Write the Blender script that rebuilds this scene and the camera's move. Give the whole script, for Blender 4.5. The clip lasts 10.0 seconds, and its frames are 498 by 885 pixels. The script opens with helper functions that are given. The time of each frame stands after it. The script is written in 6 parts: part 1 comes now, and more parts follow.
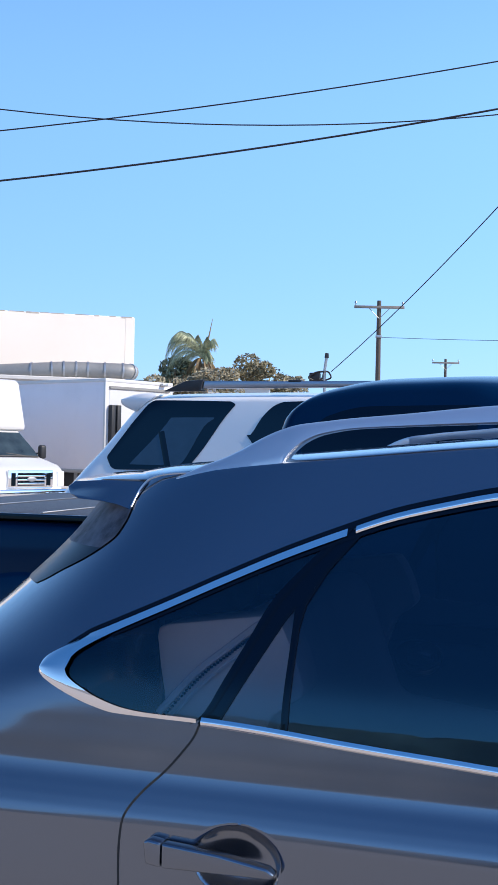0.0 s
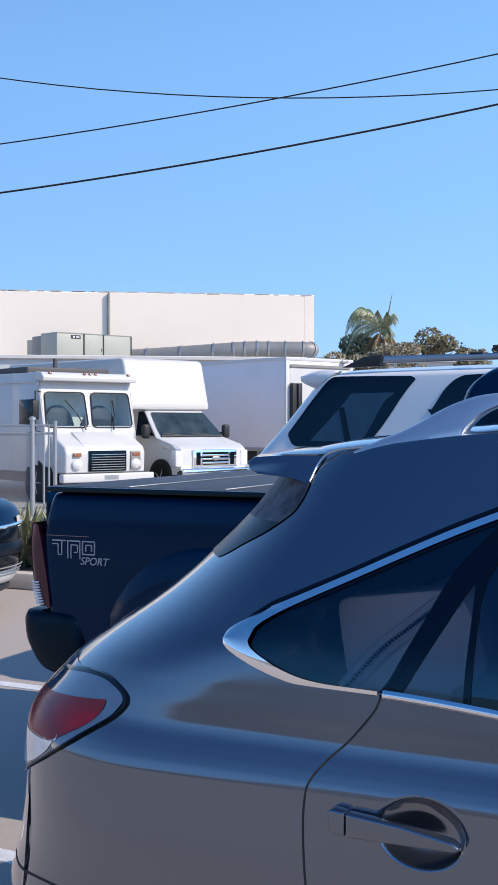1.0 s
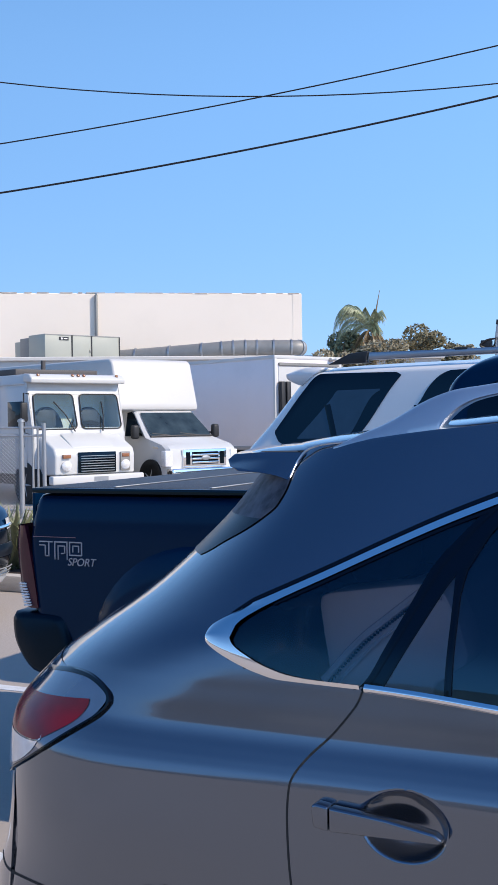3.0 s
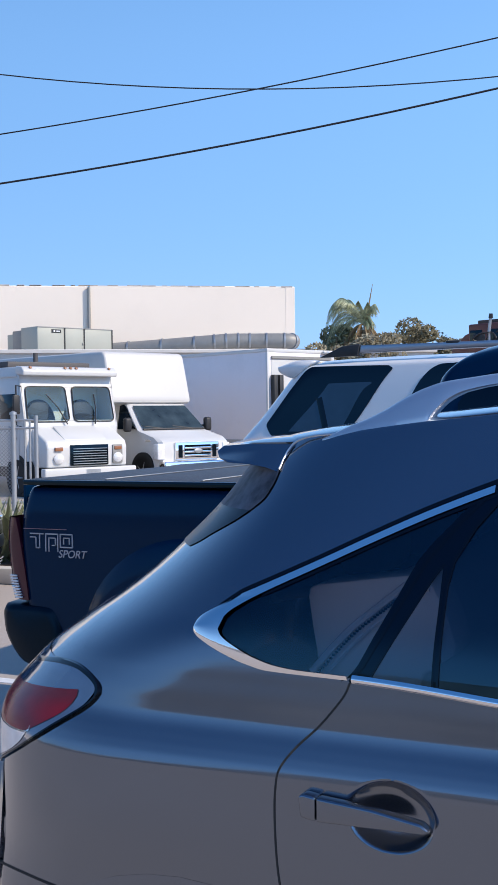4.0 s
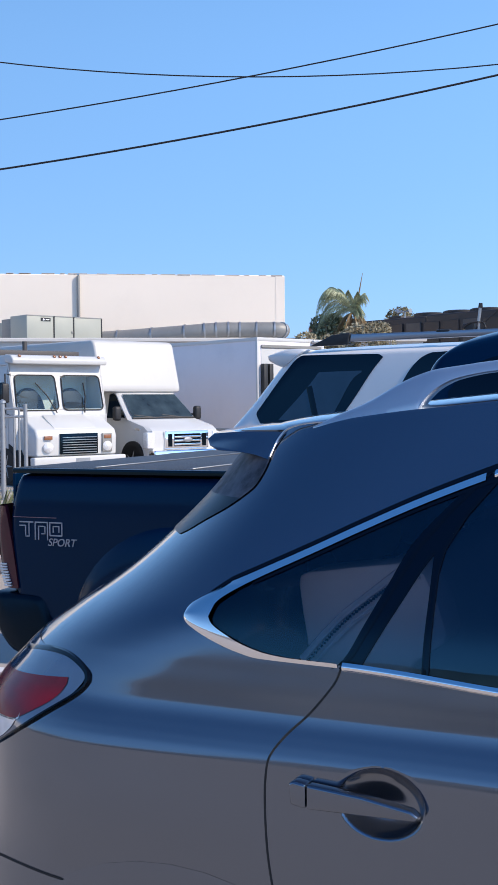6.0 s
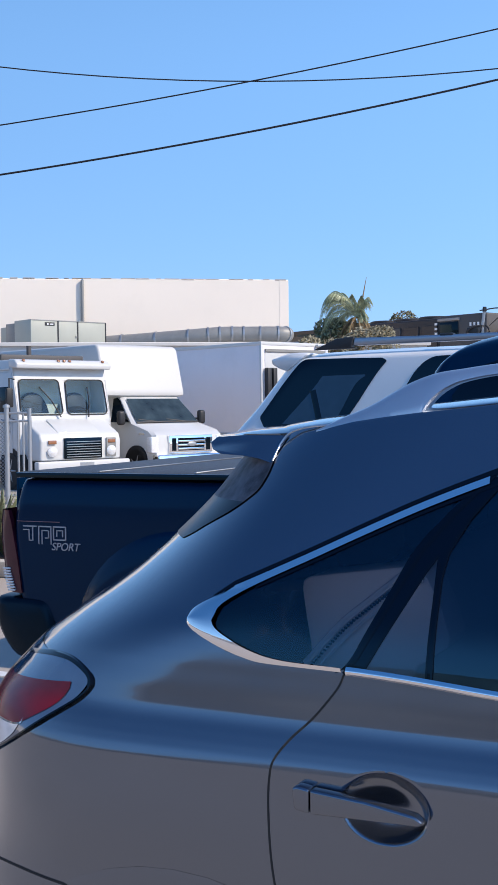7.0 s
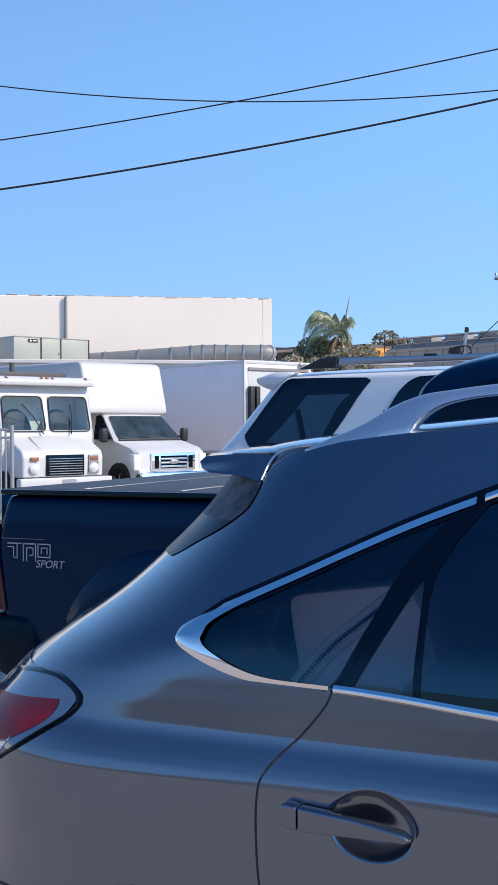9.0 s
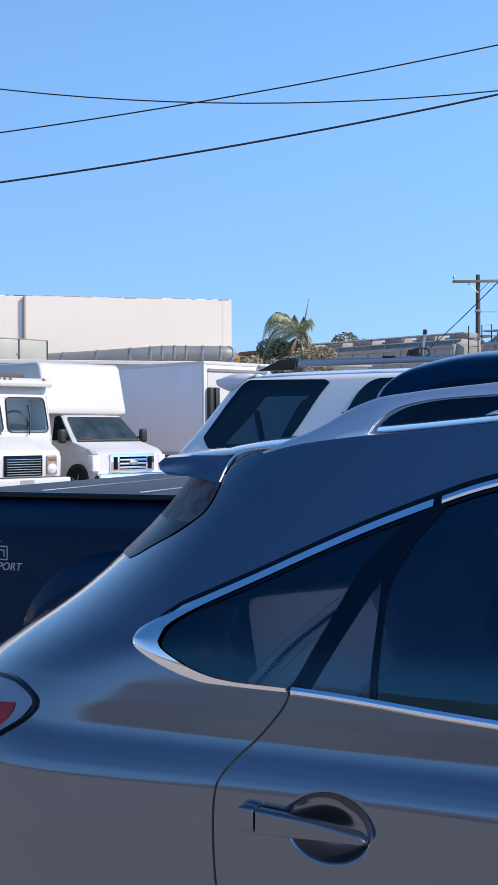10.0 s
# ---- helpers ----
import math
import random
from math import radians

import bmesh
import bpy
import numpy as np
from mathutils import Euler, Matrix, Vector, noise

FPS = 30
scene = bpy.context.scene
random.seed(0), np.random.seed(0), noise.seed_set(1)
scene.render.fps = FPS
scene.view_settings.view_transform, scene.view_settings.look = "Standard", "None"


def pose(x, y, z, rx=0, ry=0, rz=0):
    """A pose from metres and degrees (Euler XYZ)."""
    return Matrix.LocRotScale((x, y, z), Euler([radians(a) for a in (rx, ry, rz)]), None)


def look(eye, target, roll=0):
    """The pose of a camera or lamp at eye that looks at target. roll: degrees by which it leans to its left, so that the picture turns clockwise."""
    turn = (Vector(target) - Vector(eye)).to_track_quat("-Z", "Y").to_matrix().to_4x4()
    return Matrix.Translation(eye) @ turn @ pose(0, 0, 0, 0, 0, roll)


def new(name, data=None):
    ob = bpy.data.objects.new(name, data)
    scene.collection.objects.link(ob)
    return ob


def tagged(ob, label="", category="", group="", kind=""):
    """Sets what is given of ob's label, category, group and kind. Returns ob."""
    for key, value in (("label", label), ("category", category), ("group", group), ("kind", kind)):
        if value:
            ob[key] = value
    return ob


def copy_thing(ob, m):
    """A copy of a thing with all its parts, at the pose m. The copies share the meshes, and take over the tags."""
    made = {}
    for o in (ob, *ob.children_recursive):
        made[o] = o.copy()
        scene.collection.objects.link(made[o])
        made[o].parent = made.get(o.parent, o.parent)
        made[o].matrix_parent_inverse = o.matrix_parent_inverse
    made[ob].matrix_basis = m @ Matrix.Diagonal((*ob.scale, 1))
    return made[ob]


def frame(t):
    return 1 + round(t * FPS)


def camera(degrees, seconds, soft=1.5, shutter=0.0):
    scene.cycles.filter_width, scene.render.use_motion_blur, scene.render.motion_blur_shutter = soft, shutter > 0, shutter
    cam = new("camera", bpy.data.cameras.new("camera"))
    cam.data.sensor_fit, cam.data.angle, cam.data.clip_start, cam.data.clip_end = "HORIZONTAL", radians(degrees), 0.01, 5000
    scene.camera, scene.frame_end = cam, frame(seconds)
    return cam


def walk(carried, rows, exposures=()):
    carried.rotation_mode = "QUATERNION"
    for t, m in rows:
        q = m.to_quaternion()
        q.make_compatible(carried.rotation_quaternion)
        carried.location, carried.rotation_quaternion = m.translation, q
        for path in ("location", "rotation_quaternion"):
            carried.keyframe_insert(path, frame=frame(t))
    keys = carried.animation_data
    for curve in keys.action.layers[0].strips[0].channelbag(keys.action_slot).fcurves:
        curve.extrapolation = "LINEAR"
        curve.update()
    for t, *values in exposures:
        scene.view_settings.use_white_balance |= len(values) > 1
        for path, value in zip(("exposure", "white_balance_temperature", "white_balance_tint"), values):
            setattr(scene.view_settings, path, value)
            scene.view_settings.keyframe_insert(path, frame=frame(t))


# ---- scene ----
import functools
import itertools
from math import cos, pi, sin, sqrt

# ---- camera ----
cam = camera(24.5, 10.0, soft=1.25)
# seconds, x, y, z, yaw to the left of +y, pitch, roll
PATH = [
    (0, -0.0069, -2.1450, 1.6226, 16.94, 0.33, 1.15),
    (0.1, 0.0042, -2.1474, 1.6226, 19.85, 0.08, 0.78),
    (0.2, 0.0042, -2.1474, 1.6226, 20.95, -0.05, 0.62),
    (0.3, 0.0042, -2.1474, 1.6226, 22.25, -0.16, 0.45),
    (0.4, 0.0042, -2.1474, 1.6226, 23.35, -0.28, 0.32),
    (0.5, 0.0042, -2.1482, 1.6219, 24.15, -0.38, 0.3),
    (0.7, 0.0042, -2.1474, 1.6226, 25.3, -0.62, 0.12),
    (1, 0.0042, -2.1490, 1.6179, 26, -0.9, 0),
    (1.5, 0.0010, -2.1513, 1.6155, 26.42, -1.12, -0.29),
    (2, 0.0105, -2.1466, 1.6116, 26.11, -1.06, -0.6),
    (2.5, 0.0200, -2.1442, 1.6147, 25.73, -0.93, -0.85),
    (4, 0.0303, -2.1426, 1.6108, 25.16, -1.29, -0.73),
    (4.5, 0.0374, -2.1395, 1.6084, 24.92, -1.59, -0.6),
    (5, 0.0374, -2.1387, 1.6060, 24.7, -1.74, -0.54),
    (5.5, 0.0271, -2.1410, 1.6084, 24.58, -1.86, -0.59),
    (7, 0.0263, -2.1339, 1.6068, 24.85, -1.63, -0.71),
    (7.5, 0.0303, -2.1371, 1.6092, 24.65, -1.29, -0.73),
    (8, 0.0311, -2.1450, 1.6092, 24.3, -0.94, -0.54),
    (8.5, 0.0287, -2.1490, 1.6092, 24.05, -0.74, -0.38),
    (9, 0.0224, -2.1561, 1.6092, 23.95, -0.73, -0.3),
    (9.5, 0.0216, -2.1584, 1.6092, 22.72, -0.76, -0.19),
    (10, 0.0240, -2.1545, 1.6108, 21.92, -0.68, -0.16),
]


def aim(x, y, z, yaw, pitch, roll):
    yaw, pitch = radians(yaw), radians(pitch)
    ahead = Vector((-sin(yaw) * cos(pitch), cos(yaw) * cos(pitch), sin(pitch)))
    return look((x, y, z), Vector((x, y, z)) + ahead, roll)


walk(cam, [(r[0], aim(*r[1:])) for r in PATH], [(0.0, 0.04, 6400, 10), (0.5, -0.06, 6400, 10), (1.0, -0.16, 6400, 10), (1.5, -0.19, 6400, 10), (10.0, -0.19, 6400, 10)])

# ---- light ----
SUN_ELEVATION, SUN_AZIMUTH = 39.0, 3.0   # degrees; azimuth counted from +x towards +y
world = bpy.data.worlds.new("sky")
scene.world = world
world.use_nodes = True
wn = world.node_tree.nodes
wl = world.node_tree.links
sky = wn.new("ShaderNodeTexSky")
sky.sky_type = "NISHITA"
sky.sun_disc = False
sky.sun_elevation = radians(SUN_ELEVATION)
sky.sun_rotation = radians(90.0 - SUN_AZIMUTH)
sky.air_density, sky.dust_density, sky.ozone_density, sky.altitude = 1.0, 0.5, 3.8, 50
coord = wn.new("ShaderNodeTexCoord")
height = wn.new("ShaderNodeSeparateXYZ")
rise = wn.new("ShaderNodeMapRange")
rise.interpolation_type = "SMOOTHSTEP"
rise.inputs["From Min"].default_value, rise.inputs["From Max"].default_value = 0.26, 0.7
deep = wn.new("ShaderNodeMix")   # pale blue near the horizon, deep blue overhead
deep.data_type = "RGBA"
deep.inputs["A"].default_value = (1.36, 3.1, 6.1, 1)
deep.inputs["B"].default_value = (0.04, 0.72, 2.45, 1)
wl.new(coord.outputs["Generated"], height.inputs["Vector"])
wl.new(height.outputs["Z"], rise.inputs["Value"])
wl.new(rise.outputs["Result"], deep.inputs["Factor"])
haze = wn.new("ShaderNodeMix")   # that gradient laid over the clear-sky model
haze.data_type = "RGBA"
haze.inputs["Factor"].default_value = 0.68
wl.new(deep.outputs["Result"], haze.inputs["B"])
wl.new(sky.outputs["Color"], haze.inputs["A"])
wl.new(haze.outputs["Result"], wn["Background"].inputs["Color"])
sunward = wn.new("ShaderNodeMath")   # the sky is brighter on the sun's side
sunward.operation = "MULTIPLY_ADD"
sunward.inputs[1].default_value, sunward.inputs[2].default_value = 0.075, 0.234
wl.new(height.outputs["X"], sunward.inputs[0])
wl.new(sunward.outputs["Value"], wn["Background"].inputs["Strength"])
sun = new("sun", bpy.data.lights.new("sun", "SUN"))
sun.data.energy, sun.data.angle, sun.data.color = 5.0, radians(0.53), (1.0, 0.86, 0.70)
_az, _el = radians(SUN_AZIMUTH), radians(SUN_ELEVATION)
sun.matrix_basis = look((40 * cos(_az) * cos(_el), 40 * sin(_az) * cos(_el), 40 * sin(_el)), (0, 0, 0))


# ---- materials ----
def mat(name, color, rough=0.5, metal=0.0, vary=0.12, scale=6.0, bump=0.0, bump_scale=60.0, coat=0.0, spec=0.5, sheen=None, bump_detail=4.0,
        island=0.0, second=None, dirt=0.0, dirt_scale=1.5):
    m = bpy.data.materials.new(name)
    m.use_nodes = True
    nt = m.node_tree
    n, l = nt.nodes, nt.links
    b = n["Principled BSDF"]
    b.inputs["Roughness"].default_value = rough
    b.inputs["Metallic"].default_value = metal
    b.inputs["Coat Weight"].default_value = coat
    b.inputs["Coat Roughness"].default_value = 0.03
    b.inputs["Specular IOR Level"].default_value = spec
    if sheen:
        b.inputs["Specular Tint"].default_value = (*sheen, 1)
    tc = n.new("ShaderNodeTexCoord")
    no = n.new("ShaderNodeTexNoise")
    no.inputs["Scale"].default_value = scale
    no.inputs["Detail"].default_value = 6.0
    l.new(tc.outputs["Object"], no.inputs["Vector"])
    ramp = n.new("ShaderNodeMix")
    ramp.data_type = "RGBA"
    lo = [max(0.0, c * (1 - vary)) for c in color[:3]] + [1]
    hi = [min(1.0, c * (1 + vary)) for c in (second or color)[:3]] + [1]
    ramp.inputs["A"].default_value, ramp.inputs["B"].default_value = lo, hi
    l.new(no.outputs["Fac"], ramp.inputs["Factor"])
    out = ramp.outputs["Result"]
    if dirt:
        d = n.new("ShaderNodeTexNoise")
        d.inputs["Scale"].default_value = dirt_scale
        d.inputs["Detail"].default_value = 8.0
        d.inputs["Roughness"].default_value = 0.7
        l.new(tc.outputs["Object"], d.inputs["Vector"])
        mr = n.new("ShaderNodeMapRange")
        mr.inputs["From Min"].default_value, mr.inputs["From Max"].default_value = 0.5, 0.75
        mr.inputs["To Max"].default_value = dirt
        l.new(d.outputs["Fac"], mr.inputs["Value"])
        mx = n.new("ShaderNodeMix")
        mx.data_type = "RGBA"
        mx.inputs["B"].default_value = [c * 0.45 for c in color[:3]] + [1]
        l.new(mr.outputs["Result"], mx.inputs["Factor"])
        l.new(out, mx.inputs["A"])
        out = mx.outputs["Result"]
    if island:
        g = n.new("ShaderNodeNewGeometry")
        hs = n.new("ShaderNodeHueSaturation")
        mr = n.new("ShaderNodeMapRange")
        mr.inputs["To Min"].default_value, mr.inputs["To Max"].default_value = 1 - island, 1 + island
        l.new(g.outputs["Random Per Island"], mr.inputs["Value"])
        l.new(mr.outputs["Result"], hs.inputs["Value"])
        l.new(out, hs.inputs["Color"])
        out = hs.outputs["Color"]
    l.new(out, b.inputs["Base Color"])
    if bump:
        f = n.new("ShaderNodeTexNoise")
        f.inputs["Scale"].default_value = bump_scale
        f.inputs["Detail"].default_value = bump_detail
        l.new(tc.outputs["Object"], f.inputs["Vector"])
        bp = n.new("ShaderNodeBump")
        bp.inputs["Strength"].default_value = bump
        bp.inputs["Distance"].default_value = 0.02
        l.new(f.outputs["Fac"], bp.inputs["Height"])
        l.new(bp.outputs["Normal"], b.inputs["Normal"])
    return m


def tinted_glass(name, tint, gloss=0.06, rough=0.01, coating=(0.85, 0.95, 1.0)):
    m = bpy.data.materials.new(name)
    m.use_nodes = True
    n, l = m.node_tree.nodes, m.node_tree.links
    n.remove(n["Principled BSDF"])
    t = n.new("ShaderNodeBsdfTransparent")
    t.inputs["Color"].default_value = (*tint, 1)
    g = n.new("ShaderNodeBsdfGlossy")
    g.inputs["Roughness"].default_value = rough
    g.inputs["Color"].default_value = (*coating, 1)
    lw = n.new("ShaderNodeLayerWeight")
    pw = n.new("ShaderNodeMath")
    pw.operation = "POWER"
    pw.inputs[1].default_value = 4.0
    mr = n.new("ShaderNodeMapRange")
    mr.inputs["To Min"].default_value, mr.inputs["To Max"].default_value = gloss, 0.95
    l.new(lw.outputs["Facing"], pw.inputs[0])
    l.new(pw.outputs["Value"], mr.inputs["Value"])
    mx = n.new("ShaderNodeMixShader")
    l.new(mr.outputs["Result"], mx.inputs["Fac"])
    l.new(t.outputs["BSDF"], mx.inputs[1])
    l.new(g.outputs["BSDF"], mx.inputs[2])
    l.new(mx.outputs["Shader"], n["Material Output"].inputs["Surface"])
    return m


M = {
    "grey_paint": mat("grey_paint", (0.150, 0.176, 0.220), 0.14, 0.95, 0.06, 900, coat=1.0, bump=0.05, bump_scale=3.5, bump_detail=0.6),
    "black_paint": mat("black_paint", (0.0006, 0.012, 0.042), 0.14, 0.0, 0.1, 3, spec=0.25, sheen=(0.35, 0.75, 1.0)),
    "white_paint": mat("white_paint", (0.78, 0.78, 0.78), 0.3, 0.0, 0.03, 2, coat=0.8),
    "van_white": mat("van_white", (0.63, 0.63, 0.62), 0.4, 0.0, 0.05, 1.2, coat=0.3, dirt=0.12, dirt_scale=1.2),
    "box_white": mat("box_white", (0.61, 0.60, 0.58), 0.45, 0.0, 0.05, 0.8, bump=0.03, bump_scale=4, dirt=0.15, dirt_scale=0.8),
    "trailer_white": mat("trailer_white", (0.82, 0.77, 0.78), 0.35, 0.0, 0.06, 0.7, bump=0.06, bump_scale=1.2, dirt=0.15, dirt_scale=0.6),
    "silver": mat("silver", (0.66, 0.67, 0.70), 0.36, 0.9, 0.04, 8, bump=0.0),
    "rack_metal": mat("rack_metal", (0.30, 0.34, 0.40), 0.32, 0.9, 0.06, 8),
    "cab_wall": mat("cab_wall", (0.66, 0.71, 0.69), 0.7, 0.0, 0.2, 3.0, dirt=0.25, dirt_scale=2),
    "seat_vinyl": mat("seat_vinyl", (0.030, 0.040, 0.060), 0.5, 0.0, 0.2, 12),
    "chrome": mat("chrome", (0.9, 0.9, 0.91), 0.06, 1.0, 0.02, 5),
    "steel": mat("steel", (0.42, 0.43, 0.44), 0.45, 0.8, 0.15, 9, dirt=0.3, dirt_scale=5),
    "black_plastic": mat("black_plastic", (0.018, 0.018, 0.02), 0.5, 0.0, 0.2, 30, bump=0.1, bump_scale=300),
    "gloss_black": mat("gloss_black", (0.002, 0.003, 0.006), 0.1, 0.0, 0.2, 12, spec=0.35, sheen=(0.35, 0.75, 1.0)),
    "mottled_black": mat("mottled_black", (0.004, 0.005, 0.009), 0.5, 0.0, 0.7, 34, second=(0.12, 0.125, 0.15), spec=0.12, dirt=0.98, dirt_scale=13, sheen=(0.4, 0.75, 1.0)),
    "pillar_gloss": mat("pillar_gloss", (0.001, 0.002, 0.005), 0.05, 0.0, 0.2, 2, spec=0.4, sheen=(0.3, 0.7, 1.0)),
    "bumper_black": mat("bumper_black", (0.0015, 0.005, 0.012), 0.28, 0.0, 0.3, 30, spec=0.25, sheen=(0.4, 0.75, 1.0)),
    "lip_white": mat("lip_white", (0.62, 0.63, 0.64), 0.3, 0.3, 0.06, 8),
    "mesh_wire": mat("mesh_wire", (0.30, 0.31, 0.32), 0.5, 0.4, 0.12, 8),
    "rubber": mat("rubber", (0.02, 0.02, 0.02), 0.8, 0.0, 0.2, 20, bump=0.2, bump_scale=80),
    "tonneau": mat("tonneau", (0.06, 0.062, 0.068), 0.5, 0.0, 0.15, 14, bump=0.15, bump_scale=200),
    "red_lens": mat("red_lens", (0.26, 0.006, 0.016), 0.2, 0.0, 0.35, 22, spec=0.3),
    "dark_red_lens": mat("dark_red_lens", (0.07, 0.012, 0.022), 0.15, 0.0, 0.3, 16, spec=0.4),
    "clear_lens": mat("clear_lens", (0.88, 0.86, 0.84), 0.12, 0.1, 0.3, 30, coat=1.0),
    "smoke_lens": mat("smoke_lens", (0.16, 0.19, 0.25), 0.1, 0.6, 0.25, 14, coat=0.6),
    "pane_seen_light": mat("pane_seen_light", (0.03, 0.055, 0.085), 0.08, 0.0, 0.3, 9, sheen=(0.35, 0.75, 1.0)),
    "cab_glass": mat("cab_glass", (0.004, 0.009, 0.012), 0.05, 0.0, 0.9, 3.0, second=(0.035, 0.05, 0.055)),
    "amber": mat("amber", (0.3, 0.12, 0.05), 0.2, 0.0, 0.2, 20, coat=0.8),
    "leather": mat("leather", (0.80, 0.74, 0.68), 0.55, 0.0, 0.08, 8, bump=0.04, bump_scale=160),
    "carpet": mat("carpet", (0.008, 0.008, 0.009), 0.9, 0.0, 0.2, 40),
    "privacy": tinted_glass("privacy", (0.62, 0.62, 0.66), 0.07, 0.01, (0.3, 0.72, 1.0)),
    "privacy_deep": tinted_glass("privacy_deep", (0.19, 0.21, 0.26), 0.08, 0.01, (0.3, 0.72, 1.0)),
    "window": tinted_glass("window", (0.6, 0.65, 0.63), 0.06),
    "van_glass": tinted_glass("van_glass", (0.86, 0.93, 0.91), 0.05),
    "dark_glass": mat("dark_glass", (0.001, 0.003, 0.008), 0.03, 0.0, 0.2, 2, spec=0.4, sheen=(0.35, 0.75, 1.0)),
    "ground": mat("ground", (0.43, 0.375, 0.33), 0.85, 0.0, 0.14, 0.7, bump=0.25, bump_scale=45, dirt=0.25, dirt_scale=0.35),
    "paint_line": mat("paint_line", (0.72, 0.73, 0.74), 0.6, 0.0, 0.12, 14, dirt=0.5, dirt_scale=9),
    "concrete": mat("concrete", (0.52, 0.49, 0.45), 0.8, 0.0, 0.12, 5, bump=0.2, bump_scale=60, dirt=0.2),
    "stucco": mat("stucco", (0.90, 0.79, 0.67), 0.8, 0.0, 0.03, 0.35, bump=0.06, bump_scale=9, dirt=0.06, dirt_scale=0.5),
    "stucco_worn": mat("stucco_worn", (0.22, 0.19, 0.16), 0.85, 0.0, 0.35, 2.5, second=(0.62, 0.55, 0.48)),
    "roofing": mat("roofing", (0.62, 0.6, 0.57), 0.75, 0.0, 0.1, 2),
    "hvac": mat("hvac", (0.40, 0.405, 0.35), 0.5, 0.1, 0.06, 3, dirt=0.15),
    "duct": mat("duct", (0.27, 0.265, 0.25), 0.5, 0.15, 0.12, 3, dirt=0.3, dirt_scale=2),
    "wood_pole": mat("wood_pole", (0.10, 0.08, 0.065), 0.85, 0.0, 0.3, 4, bump=0.3, bump_scale=30),
    "grey_wood": mat("grey_wood", (0.26, 0.23, 0.2), 0.85, 0.0, 0.25, 5),
    "wire": mat("wire", (0.012, 0.012, 0.015), 0.7),
    "frond": mat("frond", (0.30, 0.34, 0.18), 0.45, 0.0, 0.3, 1.5, island=0.45, second=(0.46, 0.48, 0.30)),
    "dry_frond": mat("dry_frond", (0.24, 0.16, 0.075), 0.7, 0.0, 0.3, 2, island=0.3),
    "bark": mat("bark", (0.2, 0.15, 0.1), 0.85, 0.0, 0.3, 8, bump=0.4, bump_scale=20),
    "leaf": mat("leaf", (0.13, 0.13, 0.07), 0.6, 0.0, 0.35, 1.2, island=0.5, second=(0.19, 0.16, 0.09)),
    "leaf_brown": mat("leaf_brown", (0.24, 0.22, 0.14), 0.7, 0.0, 0.35, 1.2, island=0.45, second=(0.31, 0.27, 0.18)),
    "leaf_dark": mat("leaf_dark", (0.12, 0.15, 0.09), 0.6, 0.0, 0.35, 1.2, island=0.45, second=(0.17, 0.19, 0.11)),
    "agave": mat("agave", (0.17, 0.20, 0.10), 0.5, 0.0, 0.3, 6, island=0.4, second=(0.3, 0.3, 0.17)),
    "mulch": mat("mulch", (0.07, 0.05, 0.04), 0.9, 0.0, 0.4, 20, bump=0.6, bump_scale=30),
    "loco_dark": mat("loco_dark", (0.045, 0.036, 0.034), 0.55, 0.0, 0.25, 1.0, dirt=0.4, dirt_scale=1.5),
    "loco_grey": mat("loco_grey", (0.085, 0.078, 0.076), 0.6, 0.0, 0.2, 1.0, dirt=0.4, dirt_scale=1.5),
    "loco_tan": mat("loco_tan", (0.3, 0.2, 0.16), 0.6, 0.0, 0.2, 1.0, dirt=0.4, dirt_scale=1.5),
    "loco_red": mat("loco_red", (0.10, 0.035, 0.032), 0.5, 0.0, 0.2, 1.2, dirt=0.4),
    "loco_yellow": mat("loco_yellow", (0.62, 0.30, 0.035), 0.5, 0.0, 0.12, 1.2, dirt=0.3),
    "hopper": mat("hopper", (0.33, 0.31, 0.295), 0.6, 0.0, 0.15, 0.8, dirt=0.4, dirt_scale=0.9),
    "ballast": mat("ballast", (0.22, 0.2, 0.18), 0.9, 0.0, 0.3, 8, bump=0.5, bump_scale=15),
    "hill": mat("hill", (0.17, 0.165, 0.155), 0.9, 0.0, 0.5, 0.2, second=(0.33, 0.315, 0.30), bump=0.6, bump_scale=0.8),
    "fence_steel": mat("fence_steel", (0.40, 0.41, 0.42), 0.45, 0.6, 0.12, 8),
    "decal": mat("decal", (0.45, 0.43, 0.45), 0.4, 0.2, 0.1, 20),
    "decal_red": mat("decal_red", (0.3, 0.16, 0.18), 0.4, 0.1, 0.1, 20),
}


# ---- mesh helpers ----
PARENT_WORLD = set()


def thing(name, m, label, category, group="", kind="", in_world=False):
    ob = new(name)
    ob.empty_display_size = 0.2
    ob.matrix_basis = m
    if in_world:
        PARENT_WORLD.add(ob.name)
    return tagged(ob, label, category, group, kind)


def finish(bm, name, material, smooth=40.0):
    me = bpy.data.meshes.new(name)
    bmesh.ops.recalc_face_normals(bm, faces=bm.faces)
    bm.to_mesh(me)
    bm.free()
    me.materials.append(material)
    if smooth:
        me.polygons.foreach_set("use_smooth", [True] * len(me.polygons))
        me.set_sharp_from_angle(angle=radians(smooth))
    return me


def part(name, bm, material, parent=None, label="", smooth=40.0):
    ob = new(name, finish(bm, name, material, smooth))
    if parent is not None:
        ob.parent = parent
        if parent.name in PARENT_WORLD:
            ob.matrix_parent_inverse = parent.matrix_basis.inverted()
    if label:
        ob["label"] = label
    return ob


